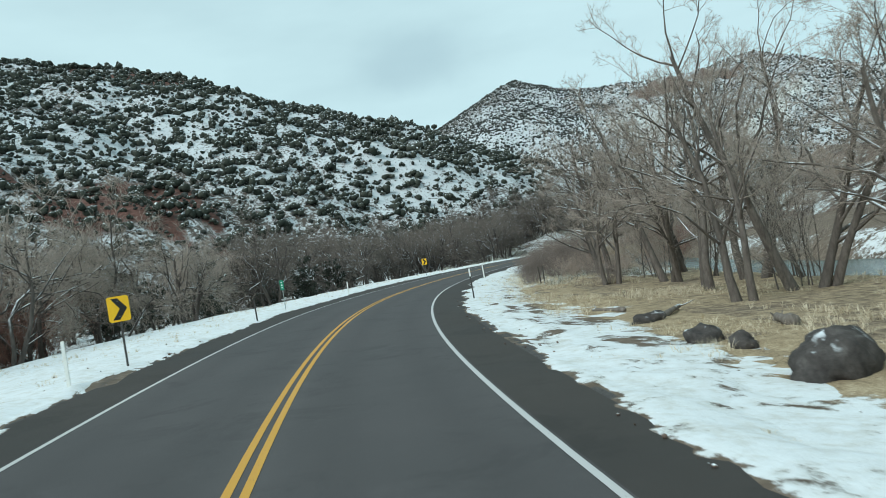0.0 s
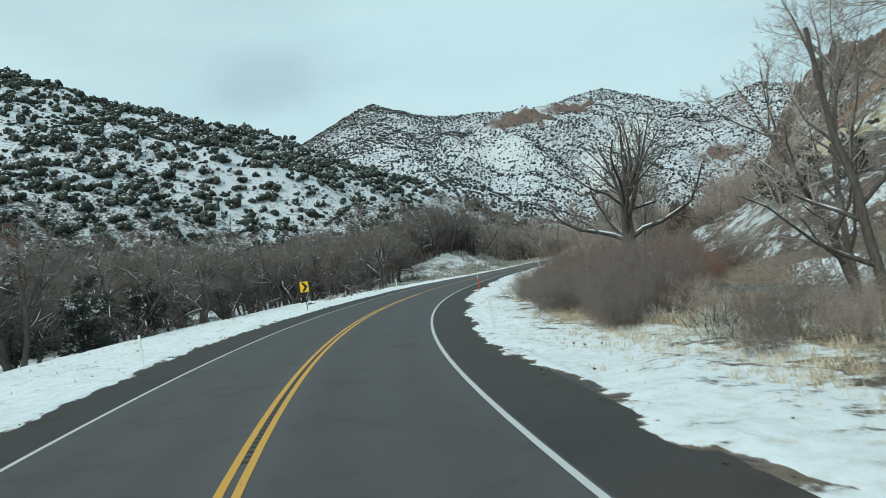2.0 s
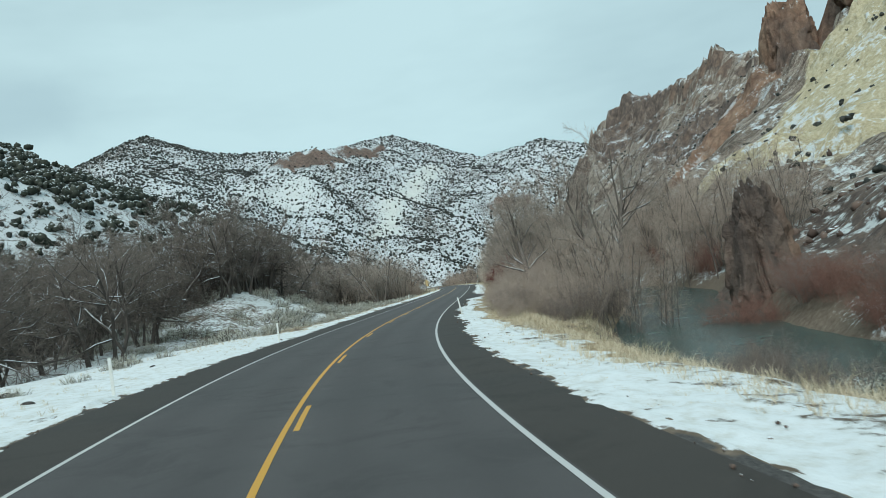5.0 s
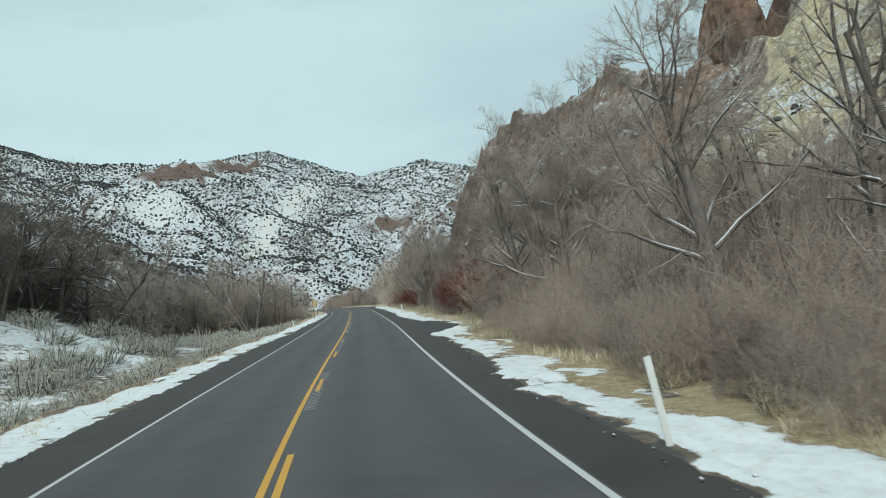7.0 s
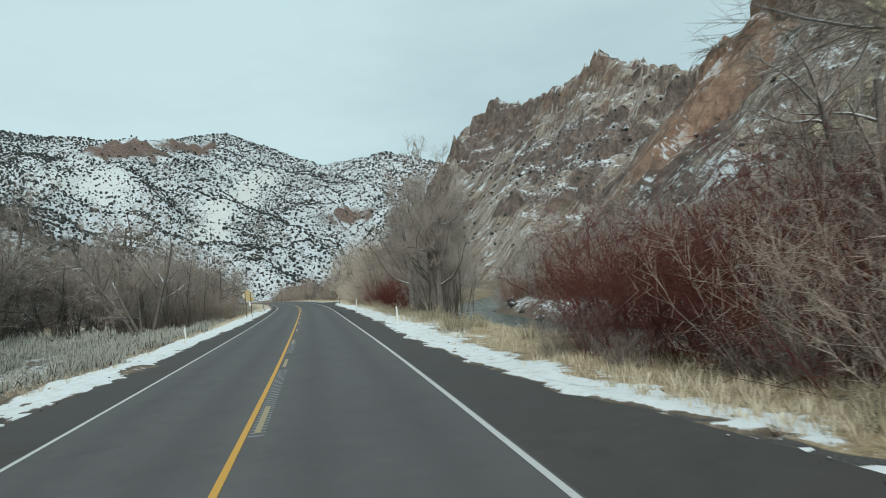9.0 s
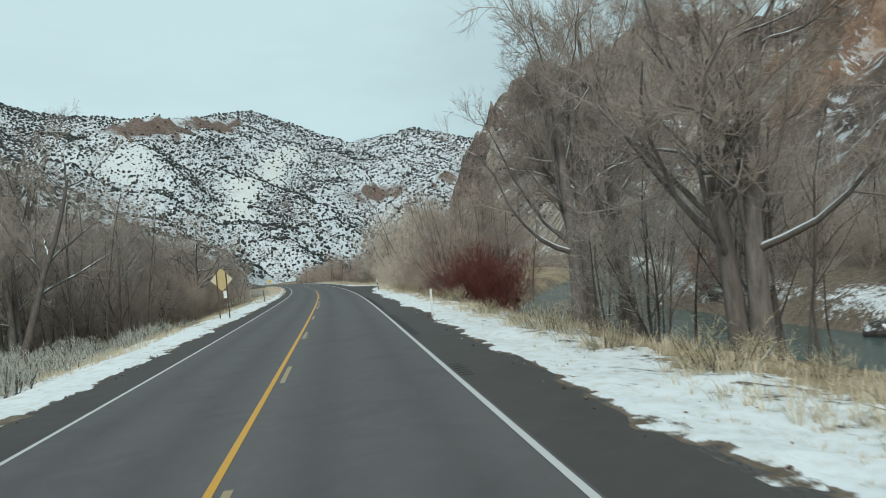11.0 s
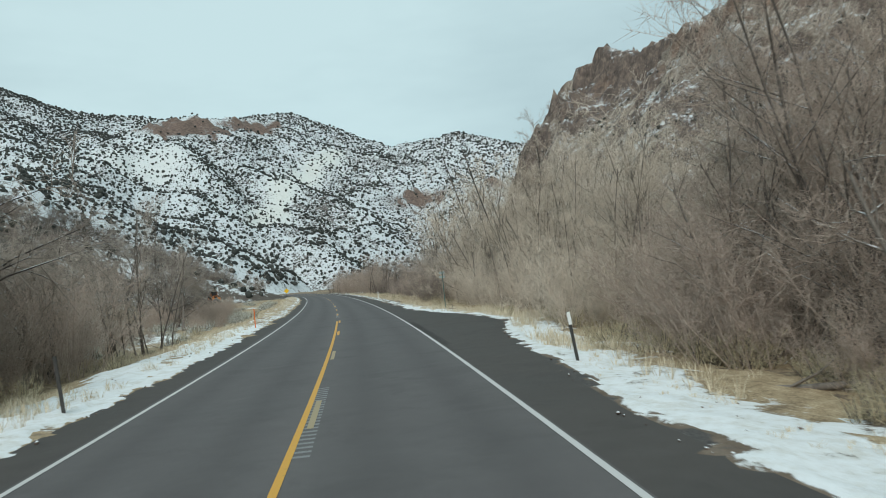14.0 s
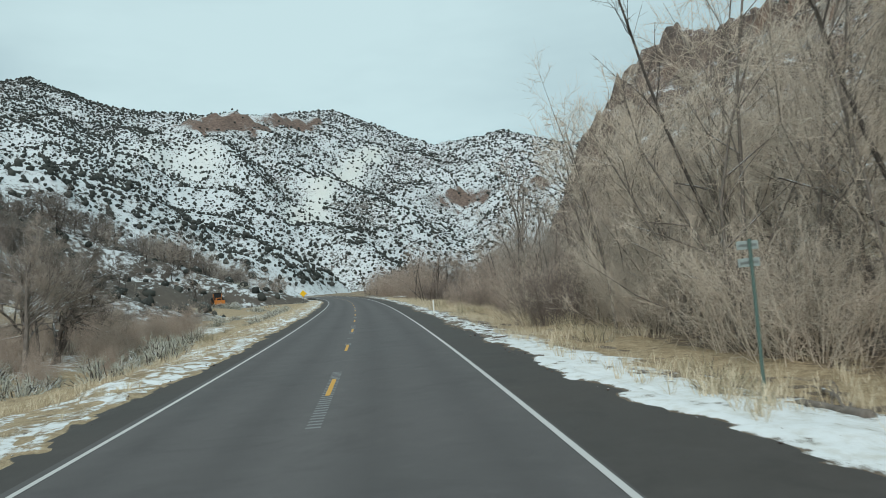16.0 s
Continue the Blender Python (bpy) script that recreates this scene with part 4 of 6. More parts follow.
scatter_scrub("cliff_scrub", 1, spots, (0.3, 0.95), M_JUNIPER_FAR, "low brush growing on the scree", 16)
spots = hill_spots(105, 290, 100, 215, 2.6, cliff_z, lambda x, y, z: (z > 2) * (1 - smooth(y, 190, 212)) * (0.34 - 0.005 * z + 0.5 * fbm(x / 14, y / 14, 3)), 23)
scatter_scrub("slope_scrub", 2, spots, (0.2, 0.7), M_JUNIPER_FAR, "low dark brush dotted over the pale slope", 24)
spots = hill_spots(80, 230, 90, 225, 1.5, cliff_z, lambda x, y, z: (z > 0.8) * (0.42 - 0.035 * z + 0.5 * fbm(x / 8, y / 8, 3)), 25)
scatter_scrub("scree_rocks", 1, spots, (0.1, 0.5), M_SCREE, "broken brown rocks lying on the snowy scree", 26)


# ---- bare trees ----
def grow(rs, parents, count, u_range, angle, length, k, up, wiggle, r_ratio, taper=0.25, min_r=0.004):
    """Branches on branches: arrays of points (n, k, 3) and radii (n, k)."""
    P, R = parents
    n0, kp = P.shape[:2]
    idx = np.repeat(np.arange(n0), count)
    n = len(idx)
    u = u_range[0] + (u_range[1] - u_range[0]) * rs.rand(n) ** 0.85
    f = u * (kp - 1)
    i = np.minimum(f.astype(int), kp - 2)
    w = (f - i)[:, None]
    base = P[idx, i] * (1 - w) + P[idx, i + 1] * w
    r0 = R[idx, i] * (1 - w[:, 0]) + R[idx, i + 1] * w[:, 0]
    tan = P[idx, i + 1] - P[idx, i]
    tan /= np.linalg.norm(tan, axis=1, keepdims=True) + 1e-9
    side = rs.randn(n, 3)
    side -= (side * tan).sum(1, keepdims=True) * tan
    side /= np.linalg.norm(side, axis=1, keepdims=True) + 1e-9
    a = np.radians(angle[0] + (angle[1] - angle[0]) * rs.rand(n))[:, None]
    d = tan * np.cos(a) + side * np.sin(a)
    plen = np.linalg.norm(P[:, -1] - P[:, 0], axis=1)[idx]
    ln = plen * (length[0] + (length[1] - length[0]) * rs.rand(n)) * (1.15 - 0.55 * u)
    pts = [base]
    for _ in range(k - 1):
        d = d + rs.randn(n, 3) * wiggle + np.array([0, 0, up])
        d /= np.linalg.norm(d, axis=1, keepdims=True)
        pts.append(pts[-1] + d * (ln / (k - 1))[:, None])
    r = np.maximum(r0 * r_ratio, min_r)
    return np.stack(pts, 1), r[:, None] * np.linspace(1, taper, k)[None]


def tubes(P, R, sides):
    """Closed-sided tubes round the branches."""
    n, k = P.shape[:2]
    t = np.gradient(P, axis=1)
    t /= np.linalg.norm(t, axis=2, keepdims=True) + 1e-9
    ref = np.where(np.abs(t[:, :1, 2:3]) > 0.8, np.array([1.0, 0, 0]), np.array([0, 0, 1.0]))
    a = np.cross(t, ref)
    a /= np.linalg.norm(a, axis=2, keepdims=True) + 1e-9
    b = np.cross(t, a)
    ang = np.arange(sides) / sides * 2 * np.pi
    V = P[:, :, None] + R[:, :, None, None] * (a[:, :, None] * np.cos(ang)[:, None] + b[:, :, None] * np.sin(ang)[:, None])
    base = (np.arange(n) * k * sides)[:, None, None] + (np.arange(k - 1) * sides)[None, :, None]
    j = np.arange(sides)[None, None]
    j2 = (j + 1) % sides
    Q = np.stack([base + j, base + j2, base + sides + j2, base + sides + j], -1)
    return V.reshape(-1, 3), Q.reshape(-1, 4)


def cones(P, R):
    """Three-sided tapering twigs from the first to the last point."""
    n = len(P)
    a, tip, r = P[:, 0], P[:, -1], R[:, 0]
    t = tip - a
    t /= np.linalg.norm(t, axis=1, keepdims=True) + 1e-9
    u = np.cross(t, np.array([0.3, 0.5, 0.81]))
    u /= np.linalg.norm(u, axis=1, keepdims=True) + 1e-9
    w = np.cross(t, u)
    ring = [a + r[:, None] * (u * math.cos(q) + w * math.sin(q)) for q in (0, 2.094, 4.189)]
    V = np.stack(ring + [tip], 1)
    b = (np.arange(n) * 4)[:, None, None]
    return V.reshape(-1, 3), (b + np.array([[0, 1, 3], [1, 2, 3], [2, 0, 3]])).reshape(-1, 3)


def stems(rs, n, spread, height, lean, k, wiggle, radius, rough=0.25):
    az = rs.rand(n) * 2 * np.pi
    base = np.stack([np.cos(az), np.sin(az), 0 * az], 1) * (spread * rs.rand(n))[:, None]
    base[:, 2] = -0.25
    ln = height * (1 - rough + 2 * rough * rs.rand(n))
    az2 = az + rs.randn(n) * 0.6
    tilt = np.radians(lean[0] + (lean[1] - lean[0]) * rs.rand(n))
    d = np.stack([np.cos(az2) * np.sin(tilt), np.sin(az2) * np.sin(tilt), np.cos(tilt)], 1)
    pts = [base]
    for _ in range(k - 1):
        d = d + rs.randn(n, 3) * wiggle + np.array([0, 0, 0.03])
        d /= np.linalg.norm(d, axis=1, keepdims=True)
        pts.append(pts[-1] + d * (ln / (k - 1))[:, None])
    r = radius * (0.7 + 0.6 * rs.rand(n))
    R = r[:, None] * np.linspace(1, 0.35, k)[None]
    R[:, 0] *= 1.25
    return np.stack(pts, 1), R


def merged(name, solids, mat, soft=True):
    vs, qs, ts, at = [], [], [], 0
    for v, f in solids:
        (qs if f.shape[1] == 4 else ts).append(f + at)
        vs.append(v)
        at += len(v)
    return mesh_np(name, np.concatenate(vs), np.concatenate(qs) if qs else None, np.concatenate(ts) if ts else None, mat, soft)


def tree_kind(name, seed, label, category, wood, twig, stem, limb, bough, sprig, spray, trunk_sides=7):
    """A leafless tree or shrub as an Empty with a trunk part and a crown part."""
    rs = np.random.RandomState(seed)
    top = tagged(new(name), label, category)
    L0 = stems(rs, *stem)
    L1 = grow(rs, L0, *limb)
    L2 = grow(rs, L1, *bough)
    L3 = grow(rs, L2, *sprig)
    for a, b in zip(*L0):
        part("stem" if len(L0[0]) > 1 else "trunk", merged("stem", [tubes(a[None], b[None], trunk_sides)], wood), wood, top)
    tagged(part("branchwork", merged("branchwork", [tubes(*L1, 4)], wood), wood, top), kind="stuff")
    solids = [tubes(*L2, 3), cones(*L3)]
    if spray:
        solids.append(cones(*grow(rs, L3, *spray)))
    tagged(part("crown", merged("crown", solids, twig, False), twig, top, "crown of thin bare twigs"), kind="stuff")
    return top


W_GREY = mat_bark("grey_bark", (0.085, 0.073, 0.064), (0.225, 0.196, 0.172), 0.55)
W_PALE = mat_bark("pale_dead_wood", (0.11, 0.095, 0.082), (0.31, 0.275, 0.24), 0.4)
W_OAK = mat_bark("oak_bark", (0.058, 0.051, 0.046), (0.155, 0.137, 0.122), 0.7)
W_SNOWY = mat_bark("snow_lined_bark", (0.11, 0.096, 0.086), (0.29, 0.255, 0.228), 0.8)
T_GREY = mat_twig("grey_twigs", (0.38, 0.33, 0.285), (0.65, 0.575, 0.50), 0.10)
T_HAZE = mat_twig("hazy_twigs", (0.34, 0.295, 0.255), (0.60, 0.53, 0.46), 0.10)
T_COTTON = mat_twig("cottonwood_twigs", (0.275, 0.235, 0.20), (0.51, 0.44, 0.38), 0.10)
T_SCRUB = mat_twig("scrub_twigs", (0.165, 0.136, 0.119), (0.335, 0.283, 0.250), 0.08)
T_BRUSH = mat_twig("brush_twigs", (0.33, 0.265, 0.22), (0.58, 0.48, 0.405), 0.0)
T_OAK = mat_twig("oak_twigs", (0.140, 0.121, 0.106), (0.275, 0.240, 0.212), 0.2)
T_TAN = mat_twig("tan_twigs", (0.50, 0.425, 0.345), (0.76, 0.665, 0.55), 0.0)
T_RED = mat_twig("red_willow_twigs", (0.115, 0.038, 0.032), (0.21, 0.080, 0.066), 0.0)
T_RUST = mat_twig("rust_willow_twigs", (0.20, 0.108, 0.086), (0.36, 0.21, 0.168), 0.0)
T_SAGE = mat_twig("sagebrush", (0.40, 0.40, 0.34), (0.64, 0.64, 0.55), 0.45)
T_STRAW = mat_twig("straw_brush", (0.38, 0.33, 0.21), (0.63, 0.555, 0.39), 0.0)

PROTO = {}
# stem: count, spread, height, lean, points, wiggle, radius
# others: count, along, angle, length, points, up, wiggle, radius ratio
for i in range(4):
    PROTO["cottonwood", i] = tree_kind("cottonwood_tree", 100 + i, "tall leafless cottonwood with grey bark and snow-lined limbs", "tree", W_GREY, T_COTTON,
        ((2, 3, 2, 3)[i], 0.8, 8.6, (3, 20), 7, 0.10, 0.155), (10, (0.22, 1.0), (28, 62), (0.35, 0.62), 6, 0.05, 0.16, 0.55), (7, (0.25, 1.0), (25, 60), (0.35, 0.6), 4, 0.06, 0.20, 0.5, 0.3, 0.012), (9, (0.2, 1.0), (20, 60), (0.32, 0.6), 2, 0.05, 0.2, 0.6, 0.3, 0.007), (5, (0.2, 1.0), (20, 65), (0.4, 0.8), 2, 0.06, 0.1, 0.7, 0.3, 0.005))
PROTO["big", 0] = tree_kind("cottonwood_tree", 149, "broad dark leafless tree with many snow-lined limbs", "tree", W_OAK, T_OAK,
    (1, 0.1, 4.6, (1, 4), 6, 0.05, 0.36), (20, (0.45, 1.0), (20, 72), (0.75, 1.25), 7, 0.05, 0.14, 0.42), (8, (0.25, 1.0), (25, 65), (0.28, 0.5), 4, 0.04, 0.20, 0.5, 0.3, 0.014), (6, (0.2, 1.0), (20, 55), (0.35, 0.6), 2, 0.05, 0.2, 0.6, 0.3, 0.009), None, 10)
for i in range(3):
    PROTO["spread", i] = tree_kind("cottonwood_tree", 170 + i, "spreading leafless cottonwood with dark trunk and snow-lined limbs", "tree", W_SNOWY, T_COTTON,
        ((1, 2, 2)[i], 0.5, 7.2, (1, 6), 7, 0.05, 0.20), (14, (0.30, 1.0), (25, 65), (0.42, 0.75), 7, 0.06, 0.17, 0.4), (8, (0.25, 1.0), (25, 65), (0.32, 0.55), 4, 0.05, 0.20, 0.5, 0.3, 0.014), (9, (0.2, 1.0), (20, 55), (0.45, 0.8), 2, 0.05, 0.2, 0.6, 0.3, 0.007), (6, (0.1, 1.0), (15, 55), (0.5, 1.0), 2, 0.06, 0.1, 0.7, 0.3, 0.005), 9)
PROTO["leaning", 0] = tree_kind("dead_tree", 180, "dead tree leaning far over, with dark broken limbs", "tree", W_OAK, T_OAK,
    (1, 0.1, 13.6, (22, 24), 8, 0.035, 0.095), (7, (0.45, 1.0), (25, 60), (0.14, 0.30), 5, 0.06, 0.16, 0.5), (4, (0.3, 1.0), (25, 60), (0.35, 0.6), 3, 0.04, 0.2, 0.5, 0.3, 0.012), (4, (0.2, 1.0), (20, 55), (0.35, 0.6), 2, 0.05, 0.2, 0.6, 0.3, 0.008), None)
for i in range(2):
    PROTO["snag", i] = tree_kind("dead_tree", 150 + i, "dead leaning tree with pale peeling trunk and few limbs", "tree", W_PALE, T_GREY,
        ((2, 1)[i], 0.8, 9.0, (3, 14), 6, 0.07, 0.13), (8, (0.35, 1.0), (25, 60), (0.28, 0.52), 5, 0.04, 0.18, 0.55), (4, (0.3, 1.0), (25, 60), (0.35, 0.6), 3, 0.04, 0.2, 0.5, 0.3, 0.012), (4, (0.2, 1.0), (20, 55), (0.35, 0.6), 2, 0.05, 0.2, 0.6, 0.3, 0.008), None)
for i in range(4):
    for key, twig, label in (("oak", T_OAK, "leafless scrub oak with crooked dark stems"), ("grey_oak", T_COTTON, "leafless scrub oak with a grey haze of twigs")):
        PROTO[key, i] = tree_kind("scrub_oak", 200 + i, label, "tree", W_OAK, twig,
            ((4, 3, 5, 3)[i], 0.7, 3.5, (5, 24), 6, 0.17, 0.085), (9, (0.40, 1.0), (30, 78), (0.45, 0.8), 5, 0.03, 0.26, 0.6), (7, (0.25, 1.0), (25, 75), (0.4, 0.7), 3, 0.04, 0.24, 0.55, 0.4, 0.011), (13, (0.15, 1.0), (20, 80), (0.5, 0.95), 2, 0.06, 0.2, 0.7, 0.3, 0.006), None, 5)


for i in range(2):
    for key, twig, label in (("haze", T_HAZE, "slender leafless grey tree with a haze of fine twigs"), ("tanhaze", T_TAN, "slender leafless tan tree with a haze of fine twigs"), ("brownhaze", T_BRUSH, "slender leafless brown tree with a haze of fine twigs")):
        PROTO[key, i] = tree_kind("young_cottonwood", 250 + i, label, "tree", W_PALE if twig is T_TAN else W_GREY, twig,
            (8, 1.5, 5.6, (2, 20), 5, 0.10, 0.042), (9, (0.15, 1.0), (20, 60), (0.25, 0.48), 3, 0.06, 0.18, 0.5, 0.3, 0.009), (6, (0.15, 1.0), (20, 70), (0.40, 0.75), 2, 0.06, 0.2, 0.6, 0.4, 0.0055), (11, (0.1, 1.0), (20, 80), (0.5, 1.0), 2, 0.06, 0.2, 0.7, 0.3, 0.0042), None, 5)


def shrub_kind(name, seed, label, wood, twig, count, spread, height, lean, thin, forks=(8, 3)):
    """A many-stemmed shrub: its stems in one part, its spray of twigs in another."""
    rs = np.random.RandomState(seed)
    top = tagged(new(name), label, "shrub")
    L0 = stems(rs, count, spread, height, lean, 4, 0.13, thin * 1.6, 0.30)
    L1 = grow(rs, L0, forks[0], (0.1, 0.97), (15, 60), (0.25, 0.5), 2, 0.04, 0.14, 0.7, 0.4, thin)
    L2 = grow(rs, L1, forks[1], (0.1, 1.0), (25, 85), (0.4, 0.85), 2, 0.03, 0.14, 0.8, 0.4, thin * 0.8)
    tagged(part("stemwood", merged("stemwood", [tubes(*L0, 3)], wood), wood, top), kind="stuff")
    tagged(part("crown", merged("crown", [cones(*L1), cones(*L2)], twig, False), twig, top, "spray of thin bare twigs"), kind="stuff")
    return top


for key, seed, name, label, twig, wood in (("scrub", 315, "scrub_thicket", "dense dark thicket of bare grey brush", T_SCRUB, W_OAK), ("brush", 300, "brush_thicket", "dense thicket of bare grey-brown brush", T_BRUSH, W_GREY), ("tan", 330, "willow_thicket", "dense thicket of bare tan willow", T_TAN, W_GREY), ("red", 360, "willow_thicket", "dark red leafless willow thicket", T_RED, W_OAK), ("rust", 390, "willow_thicket", "rust-coloured leafless willow thicket", T_RUST, W_OAK)):
    for i in range(2):
        PROTO[key, i] = shrub_kind(name, seed + i, label, twig, twig, 58, 1.6, 2.9, (2, 38), 0.0068, (10, 6))
for i in range(2):
    PROTO["sage", i] = shrub_kind("sagebrush", 420 + i, "grey-green sagebrush clump dusted with snow", W_OAK, T_SAGE, 80, 0.45, 0.60, (0, 80), 0.012, (5, 2))
    PROTO["straw", i] = shrub_kind("straw_brush", 440 + i, "straw-yellow dry bush at the verge", W_OAK, T_STRAW, 40, 0.35, 0.9, (2, 48), 0.007, (7, 1))


def juniper_kind(seed):
    """An evergreen with a short trunk and a ragged crown of small sprays."""
    rs = np.random.RandomState(seed)
    top = tagged(new("juniper_tree"), "dark evergreen juniper with snow on its sprays", "tree")
    L0 = stems(rs, 2, 0.2, 3.6, (2, 10), 5, 0.06, 0.11)
    L1 = grow(rs, L0, 26, (0.06, 1.0), (45, 80), (0.30, 0.48), 4, 0.05, 0.12, 0.4)
    for a, b in zip(*L0):
        part("stem", merged("stem", [tubes(a[None], b[None], 6)], W_OAK), W_OAK, top)
    tagged(part("branchwork", merged("branchwork", [tubes(*L1, 3)], W_OAK), W_OAK, top), kind="stuff")
    L2 = grow(rs, L1, 9, (0.25, 1.0), (20, 70), (0.25, 0.5), 2, 0.1, 0.2, 1.0, 0.5, 0.04)
    L3 = grow(rs, L2, 6, (0.1, 1.0), (20, 70), (0.5, 0.9), 2, 0.1, 0.1, 1.0, 0.4, 0.045)
    tagged(part("crown", merged("crown", [cones(*L2), cones(*L3)], M_JUNIPER, False), M_JUNIPER, top, "ragged dark green foliage"), kind="stuff")
    return top


for i in range(3):
    PROTO["juniper", i] = juniper_kind(450 + i)
USED = set()


def plant(key, i, s, n, size=1.0, turn=0.0, tall=1.0, group="", sink=0.08, label=""):
    """A tree or shrub at s along and n beside the road, on the ground."""
    x, y = road_xy(s, n)
    z = float(ground_z([float(x)], [float(y)])[0])
    if n < -20:
        rise = float(hill_z(np.array([float(x)]), np.array([float(y)]))[0])
        z, sink = max(z, rise), sink + 0.3 * (rise > z)
    if n > 20:
        rise = float(cliff_z(np.array([float(x)]), np.array([float(y)]))[0])
        z, sink = max(z, rise), sink + 0.3 * (rise > z)
    m = pose(float(x), float(y), z - sink, 0, 0, turn)
    ob = PROTO[key, i]
    if (key, i) in USED:
        ob = copy_thing(ob, m)
    else:
        USED.add((key, i))
        ob.matrix_basis = m
    ob.scale = (size, size, size * tall)
    return tagged(ob, label, group=group)


def belt(key, kinds, s0, s1, n0, n1, count, size, group, seed, tall=(0.9, 1.15)):
    rs = np.random.RandomState(seed)
    for j in range(count):
        s = s0 + (s1 - s0) * (j + rs.rand()) / count
        n = n0 + (n1 - n0) * rs.rand()
        plant(key, kinds[rs.randint(len(kinds))], s, n, size[0] + (size[1] - size[0]) * rs.rand(), rs.rand() * 360, tall[0] + (tall[1] - tall[0]) * rs.rand(), group)


ALL4, ALL2 = (0, 1, 2, 3), (0, 1)
# beside the oncoming lane: scrub oaks behind the snow strip
belt("grey_oak", ALL4, 28, 92, -17.5, -25, 12, (1.6, 2.0), "scrub oaks behind the snow strip", 1)
belt("oak", ALL4, 100, 190, -22, -31, 15, (1.8, 2.3), "scrub oaks behind the snow strip", 2)
belt("oak", ALL4, 120, 215, -30, -46, 18, (2.1, 2.6), "scrub oaks on the slope", 69)
belt("grey_oak", ALL4, 40, 105, -25, -46, 14, (1.8, 2.3), "scrub oaks on the slope", 110)
belt("oak", ALL4, 105, 200, -25, -46, 24, (1.8, 2.3), "scrub oaks on the slope", 3)
belt("oak", ALL4, 196, 330, -28, -62, 66, (1.9, 2.5), "scrub oaks on the slope", 4)
belt("oak", ALL4, 150, 330, -60, -95, 40, (1.5, 2.2), "scrub oaks on the slope", 46)
belt("oak", ALL4, 206, 272, -31, -58, 30, (2.0, 2.6), "scrub oaks on the slope", 71)
belt("oak", ALL4, 208, 246, -25, -34, 12, (2.3, 2.9), "scrub oaks on the slope", 102)
belt("juniper", (0, 1, 2), 36, 140, -19, -46, 32, (1.2, 1.9), "junipers among the oaks", 5)
belt("juniper", (0, 1, 2), 150, 330, -30, -56, 12, (0.9, 1.4), "junipers among the oaks", 6)
belt("rust", ALL2, 42, 70, -19, -28, 5, (1.2, 1.6), "rust-coloured thickets", 7)
belt("sage", ALL2, 174, 300, -7.7, -12, 66, (1.2, 2.0), "sagebrush clumps", 8)
belt("sage", ALL2, 174, 296, -12, -36, 160, (1.6, 2.6), "sagebrush clumps", 9)
belt("sage", ALL2, 375, 520, -8.5, -26, 60, (1.3, 2.2), "sagebrush clumps", 10)
belt("cottonwood", ALL4, 286, 322, -16, -36, 8, (1.15, 1.5), "bare trees beside the oncoming lane", 11)
belt("haze", ALL2, 290, 328, -13, -32, 22, (1.15, 1.55), "bare trees beside the oncoming lane", 47)
belt("haze", ALL2, 328, 354, -12, -26, 11, (0.95, 1.25), "bare trees beside the oncoming lane", 59)
belt("haze", ALL2, 341, 353, -11.5, -16, 5, (0.95, 1.2), "bare trees beside the oncoming lane", 109)
belt("brush", ALL2, 298, 350, -12.0, -20, 13, (1.2, 1.8), "brush beside the oncoming lane", 12)
belt("grey_oak", ALL4, 298, 336, -12, -26, 9, (1.7, 2.2), "scrub oaks beside the oncoming lane", 64)
belt("grey_oak", ALL4, 300, 354, -12, -28, 12, (1.2, 1.7), "scrub oaks beside the oncoming lane", 13)
belt("grey_oak", ALL4, 268, 300, -25, -40, 11, (1.7, 2.2), "scrub oaks beside the oncoming lane", 14)
belt("brush", ALL2, 352, 388, -11.5, -22, 20, (0.3, 0.55), "brush beside the oncoming lane", 15)
belt("haze", ALL2, 396, 414, -15, -22, 5, (0.5, 0.7), "bare trees beside the oncoming lane", 97)
belt("brush", ALL2, 388, 416, -12.5, -21, 14, (0.7, 1.1), "brush beside the oncoming lane", 93)
belt("sage", ALL2, 352, 410, -10.5, -22, 26, (1.2, 2.0), "sagebrush clumps", 94)
plant("oak", 2, 393.0, -17.5, 1.75, 40, 1.0, "scrub oaks beside the oncoming lane")
plant("oak", 0, 396.5, -19.0, 1.6, 130, 1.0, "scrub oaks beside the oncoming lane")
belt("scrub", ALL2, 425, 480, -38, -80, 34, (0.7, 1.2), "brush on the slope", 48)
belt("oak", ALL4, 445, 500, -36, -85, 30, (0.9, 1.4), "scrub oaks on the slope", 77)
belt("grey_oak", ALL4, 500, 630, -12, -45, 14, (1.3, 1.8), "scrub oaks down the valley", 16)
belt("oak", ALL4, 505, 575, -20, -85, 48, (1.2, 1.7), "scrub oaks on the slope", 17)
# beside the near lane: riverside trees and thickets
for i, s, n, size, turn in ((0, 42, 14.0, 1.0, 20), (1, 45, 17.5, 1.05, 140), (2, 49, 15.0, 0.95, 200), (3, 53, 18.5, 1.05, 300), (1, 58, 16.0, 1.0, 80), (0, 60, 13.0, 0.9, 250), (2, 70.2, 14.8, 1.05, 10), (3, 75.2, 14.8, 0.8, 60), (1, 66, 18.5, 0.95, 60), (0, 36, 16, 0.95, 100)):
    plant("cottonwood", i, s, n, size, turn, 1.0, "riverside cottonwoods")
plant("juniper", 0, 130.2, 31.7, 1.0, 0, 1.1, "junipers on the far bank")
plant("juniper", 2, 130.7, 34.9, 0.85, 140, 1.1, "junipers on the far bank")
plant("juniper", 1, 125.2, 36.2, 1.05, 70, 1.1, "junipers on the far bank")
